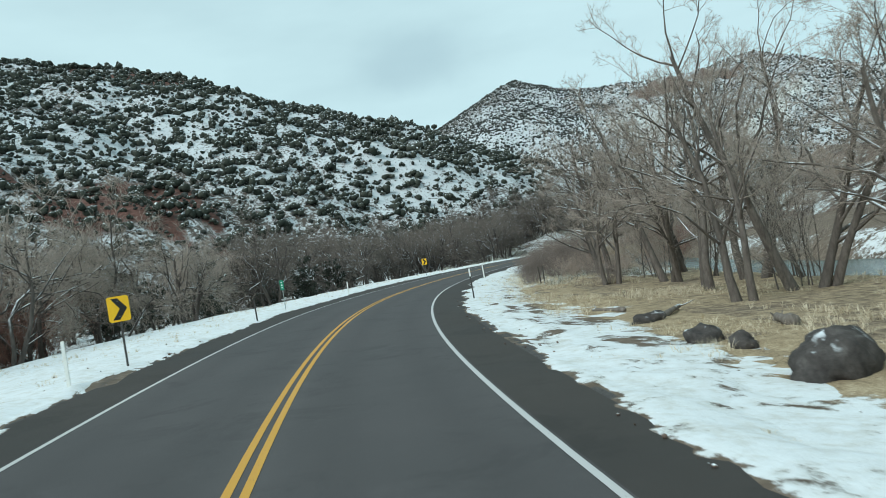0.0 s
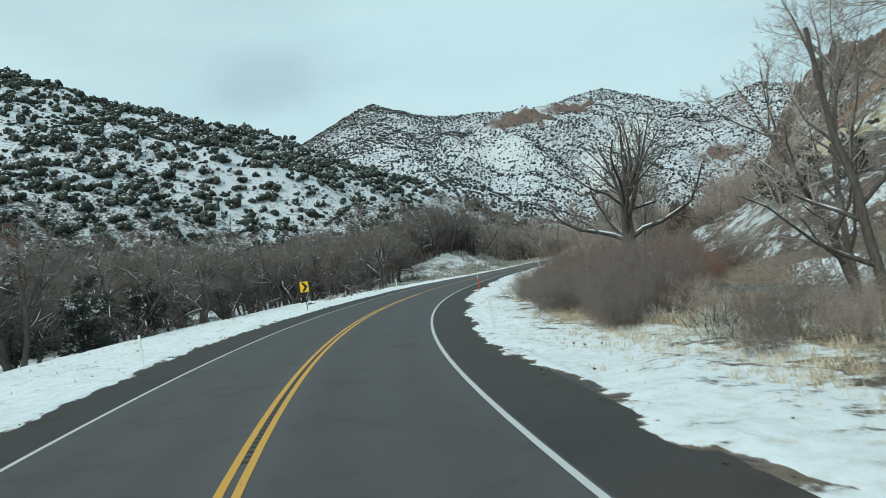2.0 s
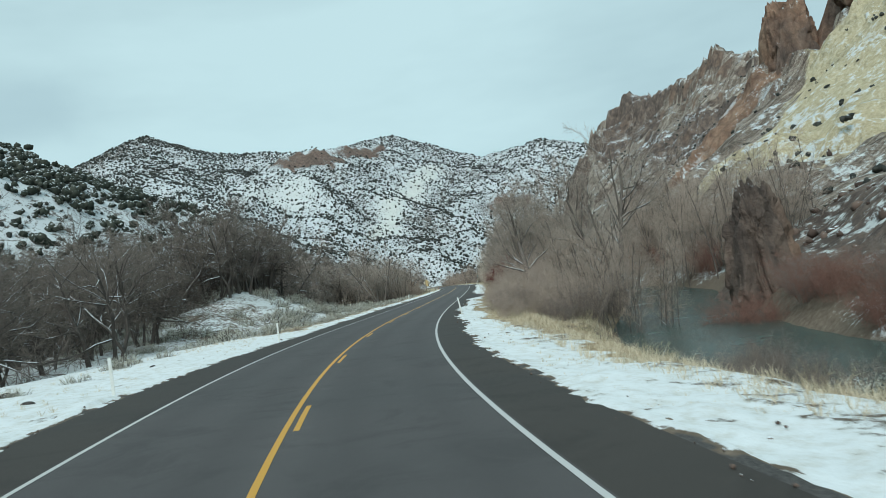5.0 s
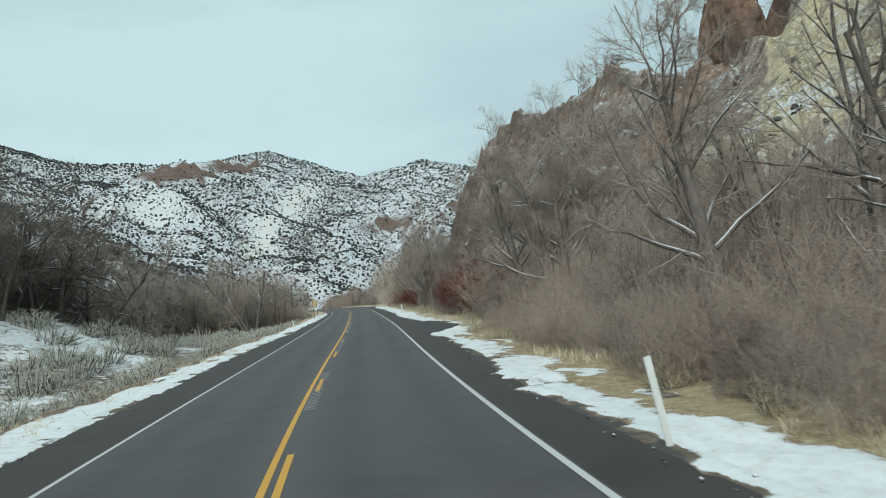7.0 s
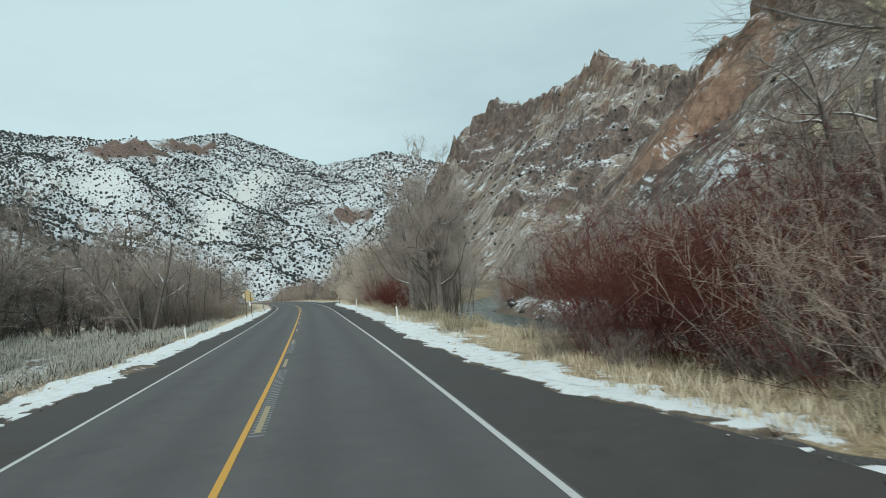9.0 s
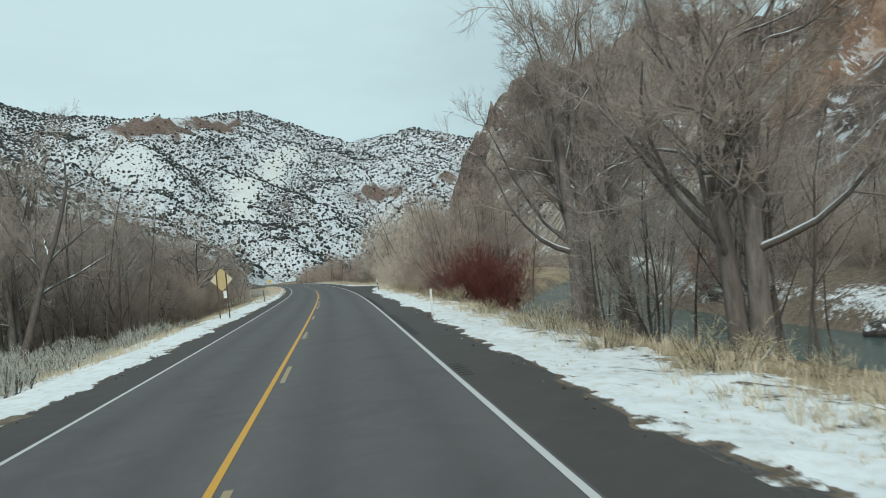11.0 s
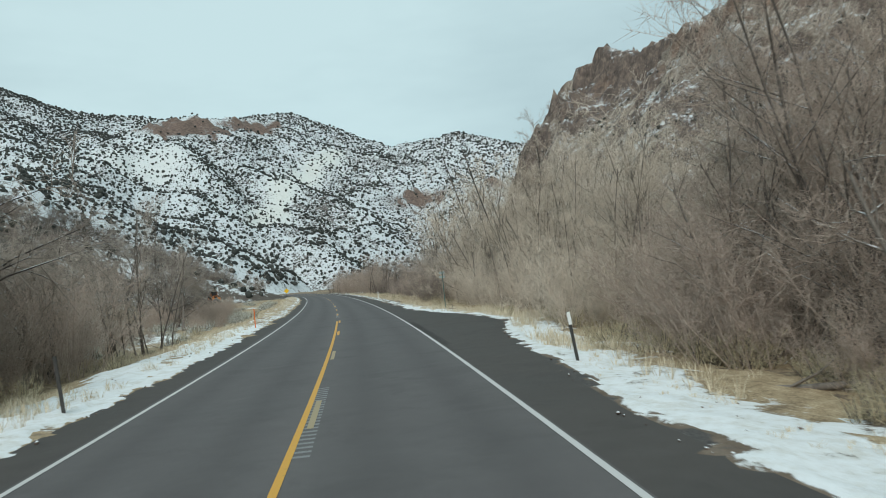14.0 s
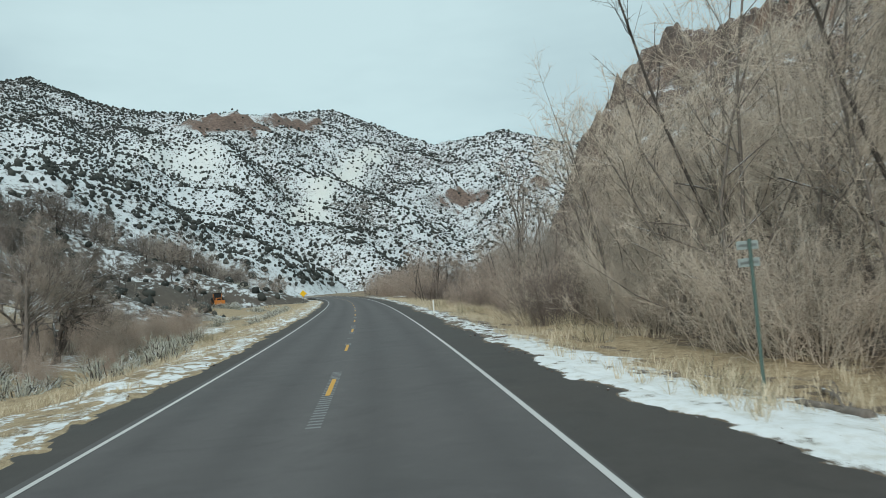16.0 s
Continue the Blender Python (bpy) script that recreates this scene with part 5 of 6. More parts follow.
plant("big", 0, 100, 14.4, 1.2, 45, 1.05, "riverside cottonwoods")
belt("haze", ALL2, 44, 68, 16, 21, 4, (0.7, 0.95), "riverside cottonwoods", 49)
belt("scrub", ALL2, 86, 106, 10.2, 13.5, 12, (0.65, 0.92), "riverside brush", 20)
belt("scrub", ALL2, 80, 104, 8.8, 10.8, 16, (0.35, 0.65), "riverside brush", 81)
belt("scrub", ALL2, 60, 84, 9.0, 16, 7, (0.25, 0.45), "low riverside brush", 82)
belt("brush", ALL2, 68, 84, 10.5, 18, 5, (0.3, 0.55), "low riverside brush", 83)
belt("scrub", ALL2, 104, 136, 9.6, 12.6, 26, (0.2, 0.36), "low riverside brush", 65)
belt("sage", ALL2, 64, 84, 9.8, 16, 16, (0.9, 1.5), "sagebrush clumps", 66)
belt("brush", ALL2, 70, 84, 15, 19, 2, (0.7, 1.0), "riverside brush", 19)
belt("rust", ALL2, 94, 102, 11.5, 15, 3, (0.8, 1.0), "rust-coloured thickets", 21)
belt("brush", ALL2, 20, 120, 36, 52, 10, (1.1, 1.6), "brush on the far bank", 22)
belt("rust", ALL2, 118, 162, 20.0, 24.0, 22, (0.5, 0.75), "rust-coloured thickets on the far bank", 23)
belt("scrub", ALL2, 116, 160, 21.0, 27.0, 16, (0.5, 0.8), "brush on the far bank", 86)
belt("brush", ALL2, 112, 142, 12.6, 15.2, 15, (0.3, 0.5), "riverside brush", 87)
belt("sage", ALL2, 112, 142, 11.5, 14.5, 20, (0.9, 1.5), "sagebrush clumps", 88)
belt("brownhaze", ALL2, 160, 182, 13, 17.5, 7, (0.85, 1.15), "riverside cottonwoods", 89)
belt("scrub", ALL2, 160, 200, 11.5, 16, 14, (0.6, 1.0), "riverside brush", 90)
belt("haze", ALL2, 258, 302, 26, 36, 8, (0.8, 1.15), "trees on the far bank", 91)
belt("brush", ALL2, 258, 300, 25, 33, 9, (0.7, 1.1), "brush on the far bank", 92)
belt("brush", ALL2, 158, 200, 9.6, 13, 9, (0.8, 1.15), "riverside brush", 24)
belt("brownhaze", ALL2, 176, 200, 12, 17, 4, (0.7, 0.95), "riverside cottonwoods", 50)
belt("brownhaze", ALL2, 200, 222, 14, 19, 5, (0.8, 1.1), "riverside cottonwoods", 51)
for i, s, n, size, turn, tall in ((0, 177.6, 10.8, 1.15, 40, 1.0), (1, 201.8, 12.6, 1.25, 100, 1.05), (2, 206.0, 16.0, 1.3, 220, 1.1), (0, 190.0, 15.5, 1.1, 300, 1.0), (0, 205.5, 11.6, 1.2, 20, 1.1), (2, 212.0, 14.5, 1.2, 140, 1.1), (1, 220.0, 16.5, 1.2, 80, 1.1), (1, 270.0, 10.7, 1.25, 160, 1.3), (2, 271.3, 13.0, 1.3, 40, 1.3), (1, 259.6, 11.0, 1.15, 250, 1.2), (0, 276.5, 14.5, 1.3, 100, 1.3), (2, 303.0, -13.5, 1.0, 60, 1.0), (1, 291.0, -17.0, 1.0, 200, 1.0), (2, 384.0, -15.0, 0.72, 20, 1.0), (1, 341.0, -14.0, 0.8, 70, 1.0)):
    plant("spread", i, s, n, size, turn, tall, "riverside cottonwoods" if n > 0 else "bare trees beside the oncoming lane")
belt("brush", ALL2, 200, 218, 11.0, 15, 6, (1.0, 1.4), "riverside brush", 26)
belt("scrub", ALL2, 158, 222, 8.0, 11.5, 34, (0.25, 0.5), "low riverside brush", 78)
belt("brush", ALL2, 160, 200, 7.7, 9.2, 16, (0.3, 0.5), "riverside brush", 60)
belt("brownhaze", ALL2, 186, 242, 28, 38, 23, (1.1, 1.55), "trees on the far bank", 61)
belt("rust", ALL2, 196, 236, 28.5, 32, 7, (0.9, 1.2), "rust-coloured thickets on the far bank", 62)
belt("red", ALL2, 213, 224, 9.8, 12.4, 6, (1.2, 1.55), "red willow thickets", 27)
belt("haze", ALL2, 258, 272, 11.0, 13.5, 4, (0.9, 1.15), "riverside cottonwoods", 53)
belt("brush", ALL2, 186, 300, 29, 40, 18, (0.9, 1.3), "brush on the far bank", 29)
belt("haze", ALL2, 236, 300, 26, 38, 12, (0.75, 1.1), "trees on the far bank", 55)
belt("rust", ALL2, 236, 290, 24.0, 28, 5, (0.6, 0.9), "rust-coloured thickets on the far bank", 30)
belt("red", ALL2, 292.4, 296.0, 10.6, 11.6, 4, (1.08, 1.3), "red willow thickets", 31, (1.0, 1.15))
belt("straw", ALL2, 285, 303, 8.6, 10.4, 14, (0.8, 1.3), "straw-yellow bushes", 96)
belt("brownhaze", ALL2, 302.5, 306, 10.2, 11.4, 2, (0.85, 1.05), "riverside cottonwoods", 105)
belt("brownhaze", ALL2, 317, 327, 13.2, 16.2, 4, (1.35, 1.6), "riverside cottonwoods", 106)
belt("scrub", ALL2, 300.6, 304.4, 9.4, 10.8, 5, (0.5, 0.85), "riverside brush", 107)
belt("brush", ALL2, 307, 324, 10.5, 15, 5, (1.0, 1.4), "riverside brush", 95)
belt("brush", ALL2, 322, 333, 10.5, 15, 3, (1.0, 1.4), "riverside brush", 32)
belt("tan", ALL2, 334, 352, 10.5, 15, 5, (1.0, 1.4), "tan willow thickets", 108)
belt("brownhaze", ALL2, 303, 320, 13, 18, 4, (1.2, 1.4), "riverside cottonwoods", 101)
belt("brownhaze", ALL2, 308, 334, 11.5, 16.5, 6, (0.9, 1.25), "riverside cottonwoods", 67)
belt("tanhaze", ALL2, 322, 354, 12, 16.5, 9, (1.0, 1.4), "tan riverside trees", 56)
belt("tan", ALL2, 330, 352, 11.5, 18, 6, (1.0, 1.5), "tan willow thickets", 70)
belt("tan", ALL2, 352, 400, 11.5, 18, 9, (1.0, 1.5), "tan willow thickets", 33)
belt("brush", ALL2, 384, 430, 10.5, 16, 8, (0.9, 1.3), "riverside brush", 37)
belt("haze", ALL2, 380, 425, 12, 22, 12, (0.75, 1.1), "riverside cottonwoods", 57)
belt("tanhaze", ALL2, 350, 388, 12.5, 19, 13, (1.3, 1.75), "tan riverside trees", 75)
belt("scrub", ALL2, 366, 480, 10, 15, 22, (0.7, 1.1), "riverside brush", 76)
belt("cottonwood", ALL4, 340, 420, 14, 26, 14, (0.85, 1.2), "riverside cottonwoods", 34)
belt("brush", ALL2, 420, 620, 10, 26, 15, (1.3, 2.0), "riverside brush", 35)
belt("brownhaze", ALL2, 430, 630, 9.5, 40, 44, (0.9, 1.35), "trees down the valley", 79)
belt("haze", ALL2, 515, 640, -13, -50, 26, (0.9, 1.3), "trees down the valley", 80)
belt("oak", ALL4, 400, 620, 12, 40, 16, (1.4, 1.9), "scrub oaks down the valley", 36)

# ---- roadside things ----
M_BLACK = mat_plain("black_sheeting", (0.012, 0.012, 0.013), 0.5)
M_SIGN_YELLOW = mat_plain("yellow_sheeting", (0.80, 0.47, 0.015), 0.45, vary=0.12)
M_SIGN_GREEN = mat_plain("green_sheeting", (0.02, 0.26, 0.15), 0.45, vary=0.15)
M_SIGN_WHITE = mat_plain("white_sheeting", (0.78, 0.80, 0.78), 0.45, vary=0.15)
M_SIGN_BACK = mat_plain("tan_sign_back", (0.56, 0.43, 0.22), 0.55, vary=0.2, scale=4)
M_SIGN_BACK_PALE = mat_plain("pale_sign_back", (0.62, 0.58, 0.42), 0.55, vary=0.2, scale=4)
M_STEEL = mat_plain("weathered_steel", (0.075, 0.072, 0.068), 0.6, 0.5, 0.4)
M_GALV = mat_plain("galvanized_steel", (0.34, 0.37, 0.36), 0.45, 0.6, 0.35)
M_RUSTY = mat_plain("brown_post", (0.115, 0.078, 0.045), 0.75, 0.0, 0.4)
M_PLASTIC_WHITE = mat_plain("white_plastic", (0.74, 0.76, 0.72), 0.5, vary=0.25)
M_PLASTIC_RED = mat_plain("red_plastic", (0.62, 0.055, 0.035), 0.45, vary=0.2)
M_PLASTIC_ORANGE = mat_plain("orange_plastic", (0.80, 0.17, 0.03), 0.5, vary=0.2)
M_TRACTOR = mat_plain("tractor_orange", (0.55, 0.20, 0.045), 0.5, vary=0.3, scale=3)
M_PLATE = mat_plain("grey_plate", (0.36, 0.42, 0.41), 0.5, vary=0.2)
M_POST_GREEN = mat_plain("faded_green_post", (0.10, 0.16, 0.14), 0.6, vary=0.3)
M_TYRE = mat_plain("tyre_rubber", (0.018, 0.018, 0.018), 0.85)
M_GLASS = mat_plain("dark_glass", (0.03, 0.035, 0.04), 0.12)


def mat_stone():
    n = Nodes("boulder_stone", 0.9, spec=0.2)
    g = n.noise(3.5, 6, 0.7)
    f = n.noise(22, 4, 0.7)
    c = n.ramp(g, [(0.3, (0.035, 0.032, 0.031)), (0.55, (0.085, 0.077, 0.072)), (0.8, (0.17, 0.157, 0.147))])
    m = n.math("MULTIPLY", n.step(n.up(), 0.55, 0.9), n.step(n.noise(2.2, 4), 0.52, 0.62))
    n.colour(n.mix(m, c, SNOW)).bump(n.math("ADD", g, n.math("MULTIPLY", f, 0.4)), 0.8, 0.06)
    return n.mat


M_STONE = mat_stone()


def box(bm, x0, x1, y0, y1, z0, z1, bevel=0.0):
    r = bmesh.ops.create_cube(bm, size=1.0)
    for v in r["verts"]:
        v.co = Vector(((x0 + x1) / 2 + v.co.x * (x1 - x0), (y0 + y1) / 2 + v.co.y * (y1 - y0), (z0 + z1) / 2 + v.co.z * (z1 - z0)))
    if bevel:
        edges = list({e for v in r["verts"] for e in v.link_edges})
        bmesh.ops.bevel(bm, geom=edges, offset=bevel, segments=2, affect="EDGES")
    return bm


def outline(bm, pts, y0, y1, bevel=0.0):
    """A flat plate cut to an outline in x and z, from y0 to y1."""
    front = bm.faces.new([bm.verts.new((x, y0, z)) for x, z in pts])
    ex = bmesh.ops.extrude_face_region(bm, geom=[front])
    for v in ex["geom"]:
        if isinstance(v, bmesh.types.BMVert):
            v.co.y = y1
    bmesh.ops.recalc_face_normals(bm, faces=bm.faces[:])
    if bevel:
        bmesh.ops.bevel(bm, geom=bm.edges[:], offset=bevel, segments=1, affect="EDGES")
    return bm


def channel(height, w=0.06, d=0.032, z0=-0.3):
    """A steel U-channel post."""
    t = 0.006
    pts = [(-w / 2, 0), (-w / 2, d), (-w / 2 + t, d), (-w / 2 + t, t), (w / 2 - t, t), (w / 2 - t, d), (w / 2, d), (w / 2, 0)]
    bm = bmesh.new()
    low = [bm.verts.new((x, y, z0)) for x, y in pts]
    high = [bm.verts.new((x, y, height)) for x, y in pts]
    k = len(pts)
    for i in range(k):
        bm.faces.new((low[i], low[(i + 1) % k], high[(i + 1) % k], high[i]))
    bm.faces.new(high)
    bm.faces.new(low[::-1])
    bmesh.ops.recalc_face_normals(bm, faces=bm.faces[:])
    return bm


def tube(r0, r1, z0, z1, sides=12):
    bm = bmesh.new()
    bmesh.ops.create_cone(bm, cap_ends=True, segments=sides, radius1=r0, radius2=r1, depth=z1 - z0, matrix=Matrix.Translation((0, 0, (z0 + z1) / 2)))
    return bm


def spot(s, n, turn=0.0, lean=0.0, lean2=0.0):
    """A pose on the ground beside the road, with y along the traffic."""
    x, y = road_xy(s, n)
    z = float(ground_z([float(x)], [float(y)])[0])
    if n < -15:
        z = max(z, float(hill_z(np.array([float(x)]), np.array([float(y)]))[0]))
    h = math.degrees(float(np.interp(s, S, HEAD)))
    return pose(float(x), float(y), z, lean, lean2, h + turn)


def chevron_sign(s, n, turn, height):
    top = tagged(new("chevron_sign"), "yellow sign with a black chevron on a steel post", "road sign", "chevron signs")
    part("post", channel(height), M_STEEL, top)
    bm = bmesh.new()
    z0, z1, w = height - 0.80, height - 0.02, 0.32
    c = 0.05
    plate = part("plate", outline(bm, [(-w, z0 + c), (-w + c, z0), (w - c, z0), (w, z0 + c), (w, z1 - c), (w - c, z1), (-w + c, z1), (-w, z1 - c)], -0.012, -0.004), M_SIGN_YELLOW, top, "yellow reflective plate")
    m = (z0 + z1) / 2
    a, b, h = 0.20, 0.06, 0.33
    part("chevron", outline(bmesh.new(), [(-a, m + h), (b - 0.06, m + h), (0.25, m), (b - 0.06, m - h), (-a, m - h), (0.03, m)], -0.0155, -0.0125), M_BLACK, plate, "black arrowhead")
    for z in (z0 + 0.15, z1 - 0.15):
        bolt = part("bolt", tube(0.012, 0.012, -0.004, 0.004, 8), M_GALV, plate)
        bolt.matrix_basis = pose(0, -0.016, z, 90, 0, 0)
    top.matrix_basis = spot(s, n, turn)


chevron_sign(41.8, -5.9, 6, 2.2)
chevron_sign(113.7, -7.15, 4, 2.2)


def delineator(kind, s, n, height, turn=0.0, lean=0.0, lean2=0.0):
    labels = {"steel": "dark steel delineator post beside the road", "tipped": "dark steel delineator post with a white reflector top", "white": "white plastic delineator post in the snow", "red": "red marker post with a white top", "orange": "orange marker post in dry grass"}
    top = tagged(new("delineator_post"), labels[kind], "delineator", "roadside delineator posts")
    if kind in ("steel", "tipped"):
        part("post", channel(height, 0.07, 0.04), M_STEEL, top)
        w = 0.045 if kind == "tipped" else 0.03
        h = height * (0.26 if kind == "tipped" else 0.08)
        part("reflector", box(bmesh.new(), -w, w, -0.012, -0.002, height - h, height - 0.01, 0.004), M_SIGN_WHITE if kind == "tipped" else M_STEEL, top)
    else:
        body = {"white": M_PLASTIC_WHITE, "red": M_PLASTIC_RED, "orange": M_PLASTIC_ORANGE}[kind]
        cut = height * 0.84 if kind == "red" else height
        w = 0.05 if kind == "white" else 0.03
        part("post", box(bmesh.new(), -w, w, -0.012, 0.012, -0.3, cut, 0.006), body, top)
        if kind == "red":
            part("cap", box(bmesh.new(), -w, w, -0.012, 0.012, cut, height, 0.006), M_PLASTIC_WHITE, top, "white top")
        else:
            part("reflector", box(bmesh.new(), -w * 0.8, w * 0.8, -0.018, -0.0125, height * 0.82, height * 0.96, 0.003), M_SIGN_WHITE if kind == "white" else M_PLASTIC_ORANGE, top)
    top.matrix_basis = spot(s, n, turn, lean, lean2)


TIPPED_OVER = {323.0: -7, 321.8: -5, 168.4: -7}
for row in (("steel", 58.0, -5.6, 1.30), ("tipped", 58.1, 5.75, 1.6), ("tipped", 323.0, 6.25, 1.25), ("steel", 321.8, -5.32, 1.25),
            ("white", 37.6, -5.9, 1.15), ("white", 83.5, -6.3, 1.1), ("white", 82.4, 5.65, 1.15), ("white", 139.9, -6.4, 1.15), ("white", 161.0, -5.6, 1.1), ("white", 168.4, 5.08, 1.2),
            ("white", 249.8, -6.5, 1.0), ("white", 245.8, 6.0, 1.05), ("white", 276.3, 5.5, 1.15), ("red", 115.95, 5.62, 1.22), ("orange", 354.98, -5.23, 1.25),
            ("white", 402.0, 5.7, 1.1)):
    delineator(*row, turn=random.uniform(-8, 8), lean=random.uniform(-2, 2), lean2=TIPPED_OVER.get(row[1], random.uniform(-2, 2)))


def mile_marker(s, n):
    top = tagged(new("mile_marker"), "small green mile marker on a thin steel post", "road sign")
    part("post", channel(2.0, 0.05), M_GALV, top)
    plate = part("plate", box(bmesh.new(), -0.125, 0.125, -0.012, -0.004, 1.32, 1.98, 0.003), M_SIGN_GREEN, top, "green plate with white bars")
    for z in (1.82, 1.65, 1.48):
        part("bar", box(bmesh.new(), -0.05, 0.05, -0.015, -0.0125, z - 0.035, z + 0.035), M_SIGN_WHITE, plate)
    top.matrix_basis = spot(s, n, 8)


mile_marker(68.3, -6.8)


def warning_sign_back(s, n):
    """A large diamond sign for the other lane, seen from behind, on two posts."""
    top = tagged(new("warning_sign"), "tan back of a diamond warning sign on two brown posts", "road sign")
    r, zc = 0.74, 2.62
    for x in (-0.31, 0.31):
        p = part("post", channel(3.12 if x < 0 else 3.08, 0.075, 0.045), M_RUSTY, top)
        p.matrix_basis = pose(x, 0, 0)
    plate = part("plate", outline(bmesh.new(), [(-r, zc), (-0.04, zc - r), (0.04, zc - r), (r, zc), (0.04, zc + r), (-0.04, zc + r)], 0.05, 0.056), M_SIGN_BACK, top, "tan metal back")
    for x in (-1, 1):
        part("stiffener", outline(bmesh.new(), [(x * 0.36, zc - 0.36), (x * (r - 0.03), zc), (x * 0.36, zc + 0.36)], 0.045, 0.0495), M_SIGN_BACK_PALE, plate, "pale outer corner")
    part("small_plate", box(bmesh.new(), 0.04, 0.26, 0.05, 0.056, 1.36, 1.86, 0.004), M_SIGN_WHITE, top, "small white plate")
    top.matrix_basis = spot(s, n, 0)


warning_sign_back(296.2, -6.05)


def twin_plate_sign(s, n):
    top = tagged(new("post_sign"), "grey post with two small pale plates, seen from behind", "road sign")
    part("post", tube(0.032, 0.032, -0.3, 2.82, 10), M_POST_GREEN, top)
    for z in (2.72, 2.42):
        p = part("plate", box(bmesh.new(), -0.24, 0.20, 0.036, 0.045, z - 0.075, z + 0.075, 0.004), M_PLATE, top, "pale metal plate")
        part("brace", box(bmesh.new(), -0.20, 0.16, 0.026, 0.0355, z - 0.02, z + 0.02), M_GALV, p)
    top.matrix_basis = spot(s, n, 10, 0, -1)


twin_plate_sign(359.4, 7.7)


def far_yellow_sign(s, n):
    top = tagged(new("warning_sign"), "yellow diamond warning sign far down the road", "road sign")
    part("post", channel(2.6), M_STEEL, top)
    part("plate", outline(bmesh.new(), [(-0.55, 2.1), (0, 1.55), (0.55, 2.1), (0, 2.65)], -0.012, -0.004), M_SIGN_YELLOW, top)
    top.matrix_basis = spot(s, n, 0)


far_yellow_sign(470.0, -7.4)


def fence_post(s, n, height, lean, lean2):
    top = tagged(new("fence_post"), "old leaning wooden fence post in dry grass", "fence post", "old fence posts")
    bm = tube(0.045, 0.038, -0.3, height, 8)
    for v in bm.verts:
        v.co += Vector((random.uniform(-0.008, 0.008), random.uniform(-0.008, 0.008), random.uniform(-0.02, 0.02)))
    part("post", bm, W_OAK, top)
    top.matrix_basis = spot(s, n, random.uniform(0, 90), lean, lean2)


for row in ((66.8, 9.96, 1.15, 4, -20), (65.9, 10.13, 1.15, -3, 4)):
    fence_post(*row)


# ---- stones and dead wood ----
def verge_stones(seed):
    """Small dark stones and clods thrown onto the snow beside the asphalt."""
    rs = np.random.RandomState(seed)
    k = 2400
    side = np.where(rs.rand(k) < 0.6, 1, -1)
    s = 12 + 372 * rs.rand(k)
    d = -0.25 + 3.4 * rs.rand(k) ** 1.9
    n = np.where(side > 0, edge_right(s) + d, edge_left(s) - d)
    x, y = road_xy(s, n)
    z = np.where(d < 0.3, road_z(s, n), ground_z(x, y)) + 0.01
    scatter_scrub("verge_stones", 1, np.stack([x, y, z], 1), (0.008, 0.035), M_SCREE, "small dark stones and clods on the ploughed snow", seed + 1)


verge_stones(90)


def rock_mesh(seed, level, size, crag):
    v, f = ico(level)
    rs = np.random.RandomState(seed)
    off = rs.rand(3) * 50
    k = 1 + crag * fbm(v[:, 0] * 1.1 + off[0] + v[:, 2] * 0.7, v[:, 1] * 1.1 + off[1] - v[:, 2] * 0.5, 4) + 0.35 * crag * (ridged(v[:, 0] * 2.3 + off[2] + v[:, 2], v[:, 1] * 2.3 + v[:, 2], 3) - 0.4)
    p = v * k[:, None] * np.array(size)
    p[:, 2] = np.maximum(p[:, 2], -size[2] * 0.55)
    return mesh_np("stone", p, tris=f)


def boulder(s, n, size, turn, seed, label, level=4, crag=0.28, sink=0.35, mat=None, name="boulder"):
    me = rock_mesh(seed, level, size, crag)
    me.materials.append(mat or M_STONE)
    ob = tagged(new(name, me), label, "rock")
    m = spot(s, n, turn)
    m.translation.z += size[2] * sink
    ob.matrix_basis = m


boulder(29.3, 9.0, (0.80, 0.62, 0.58), 20, 1, "large dark rounded boulder at the edge of the snow")
boulder(33.7, 8.8, (0.46, 0.36, 0.32), 60, 2, "snow-capped dark boulder beside dry grass")
boulder(32.7, 9.15, (0.30, 0.27, 0.24), 110, 3, "small dark boulder beside a larger one")
boulder(38.7, 9.3, (0.50, 0.32, 0.26), 10, 4, "low dark rock in dry grass")
for j in range(26):
    s = 236 + j * 3.1 + random.uniform(-1, 1)
    side = 1 if j % 3 else -1
    n = float(river_mid(s)) + side * (float(river_half(s)) + random.uniform(0.2, 2.0))
    r = random.uniform(0.18, 0.55)
    boulder(s, n, (r * 1.3, r, r * 0.7), random.uniform(0, 360), 20 + j % 5, "snow-capped stone on the river bank", 3)
for j in range(16):
    r = random.uniform(0.10, 0.22)
    boulder(random.uniform(126, 152), random.uniform(-8, -12.5), (r * 1.4, r, r * 0.7), random.uniform(0, 360), 30 + j % 4, "small dark stone lying in the snow", 2)


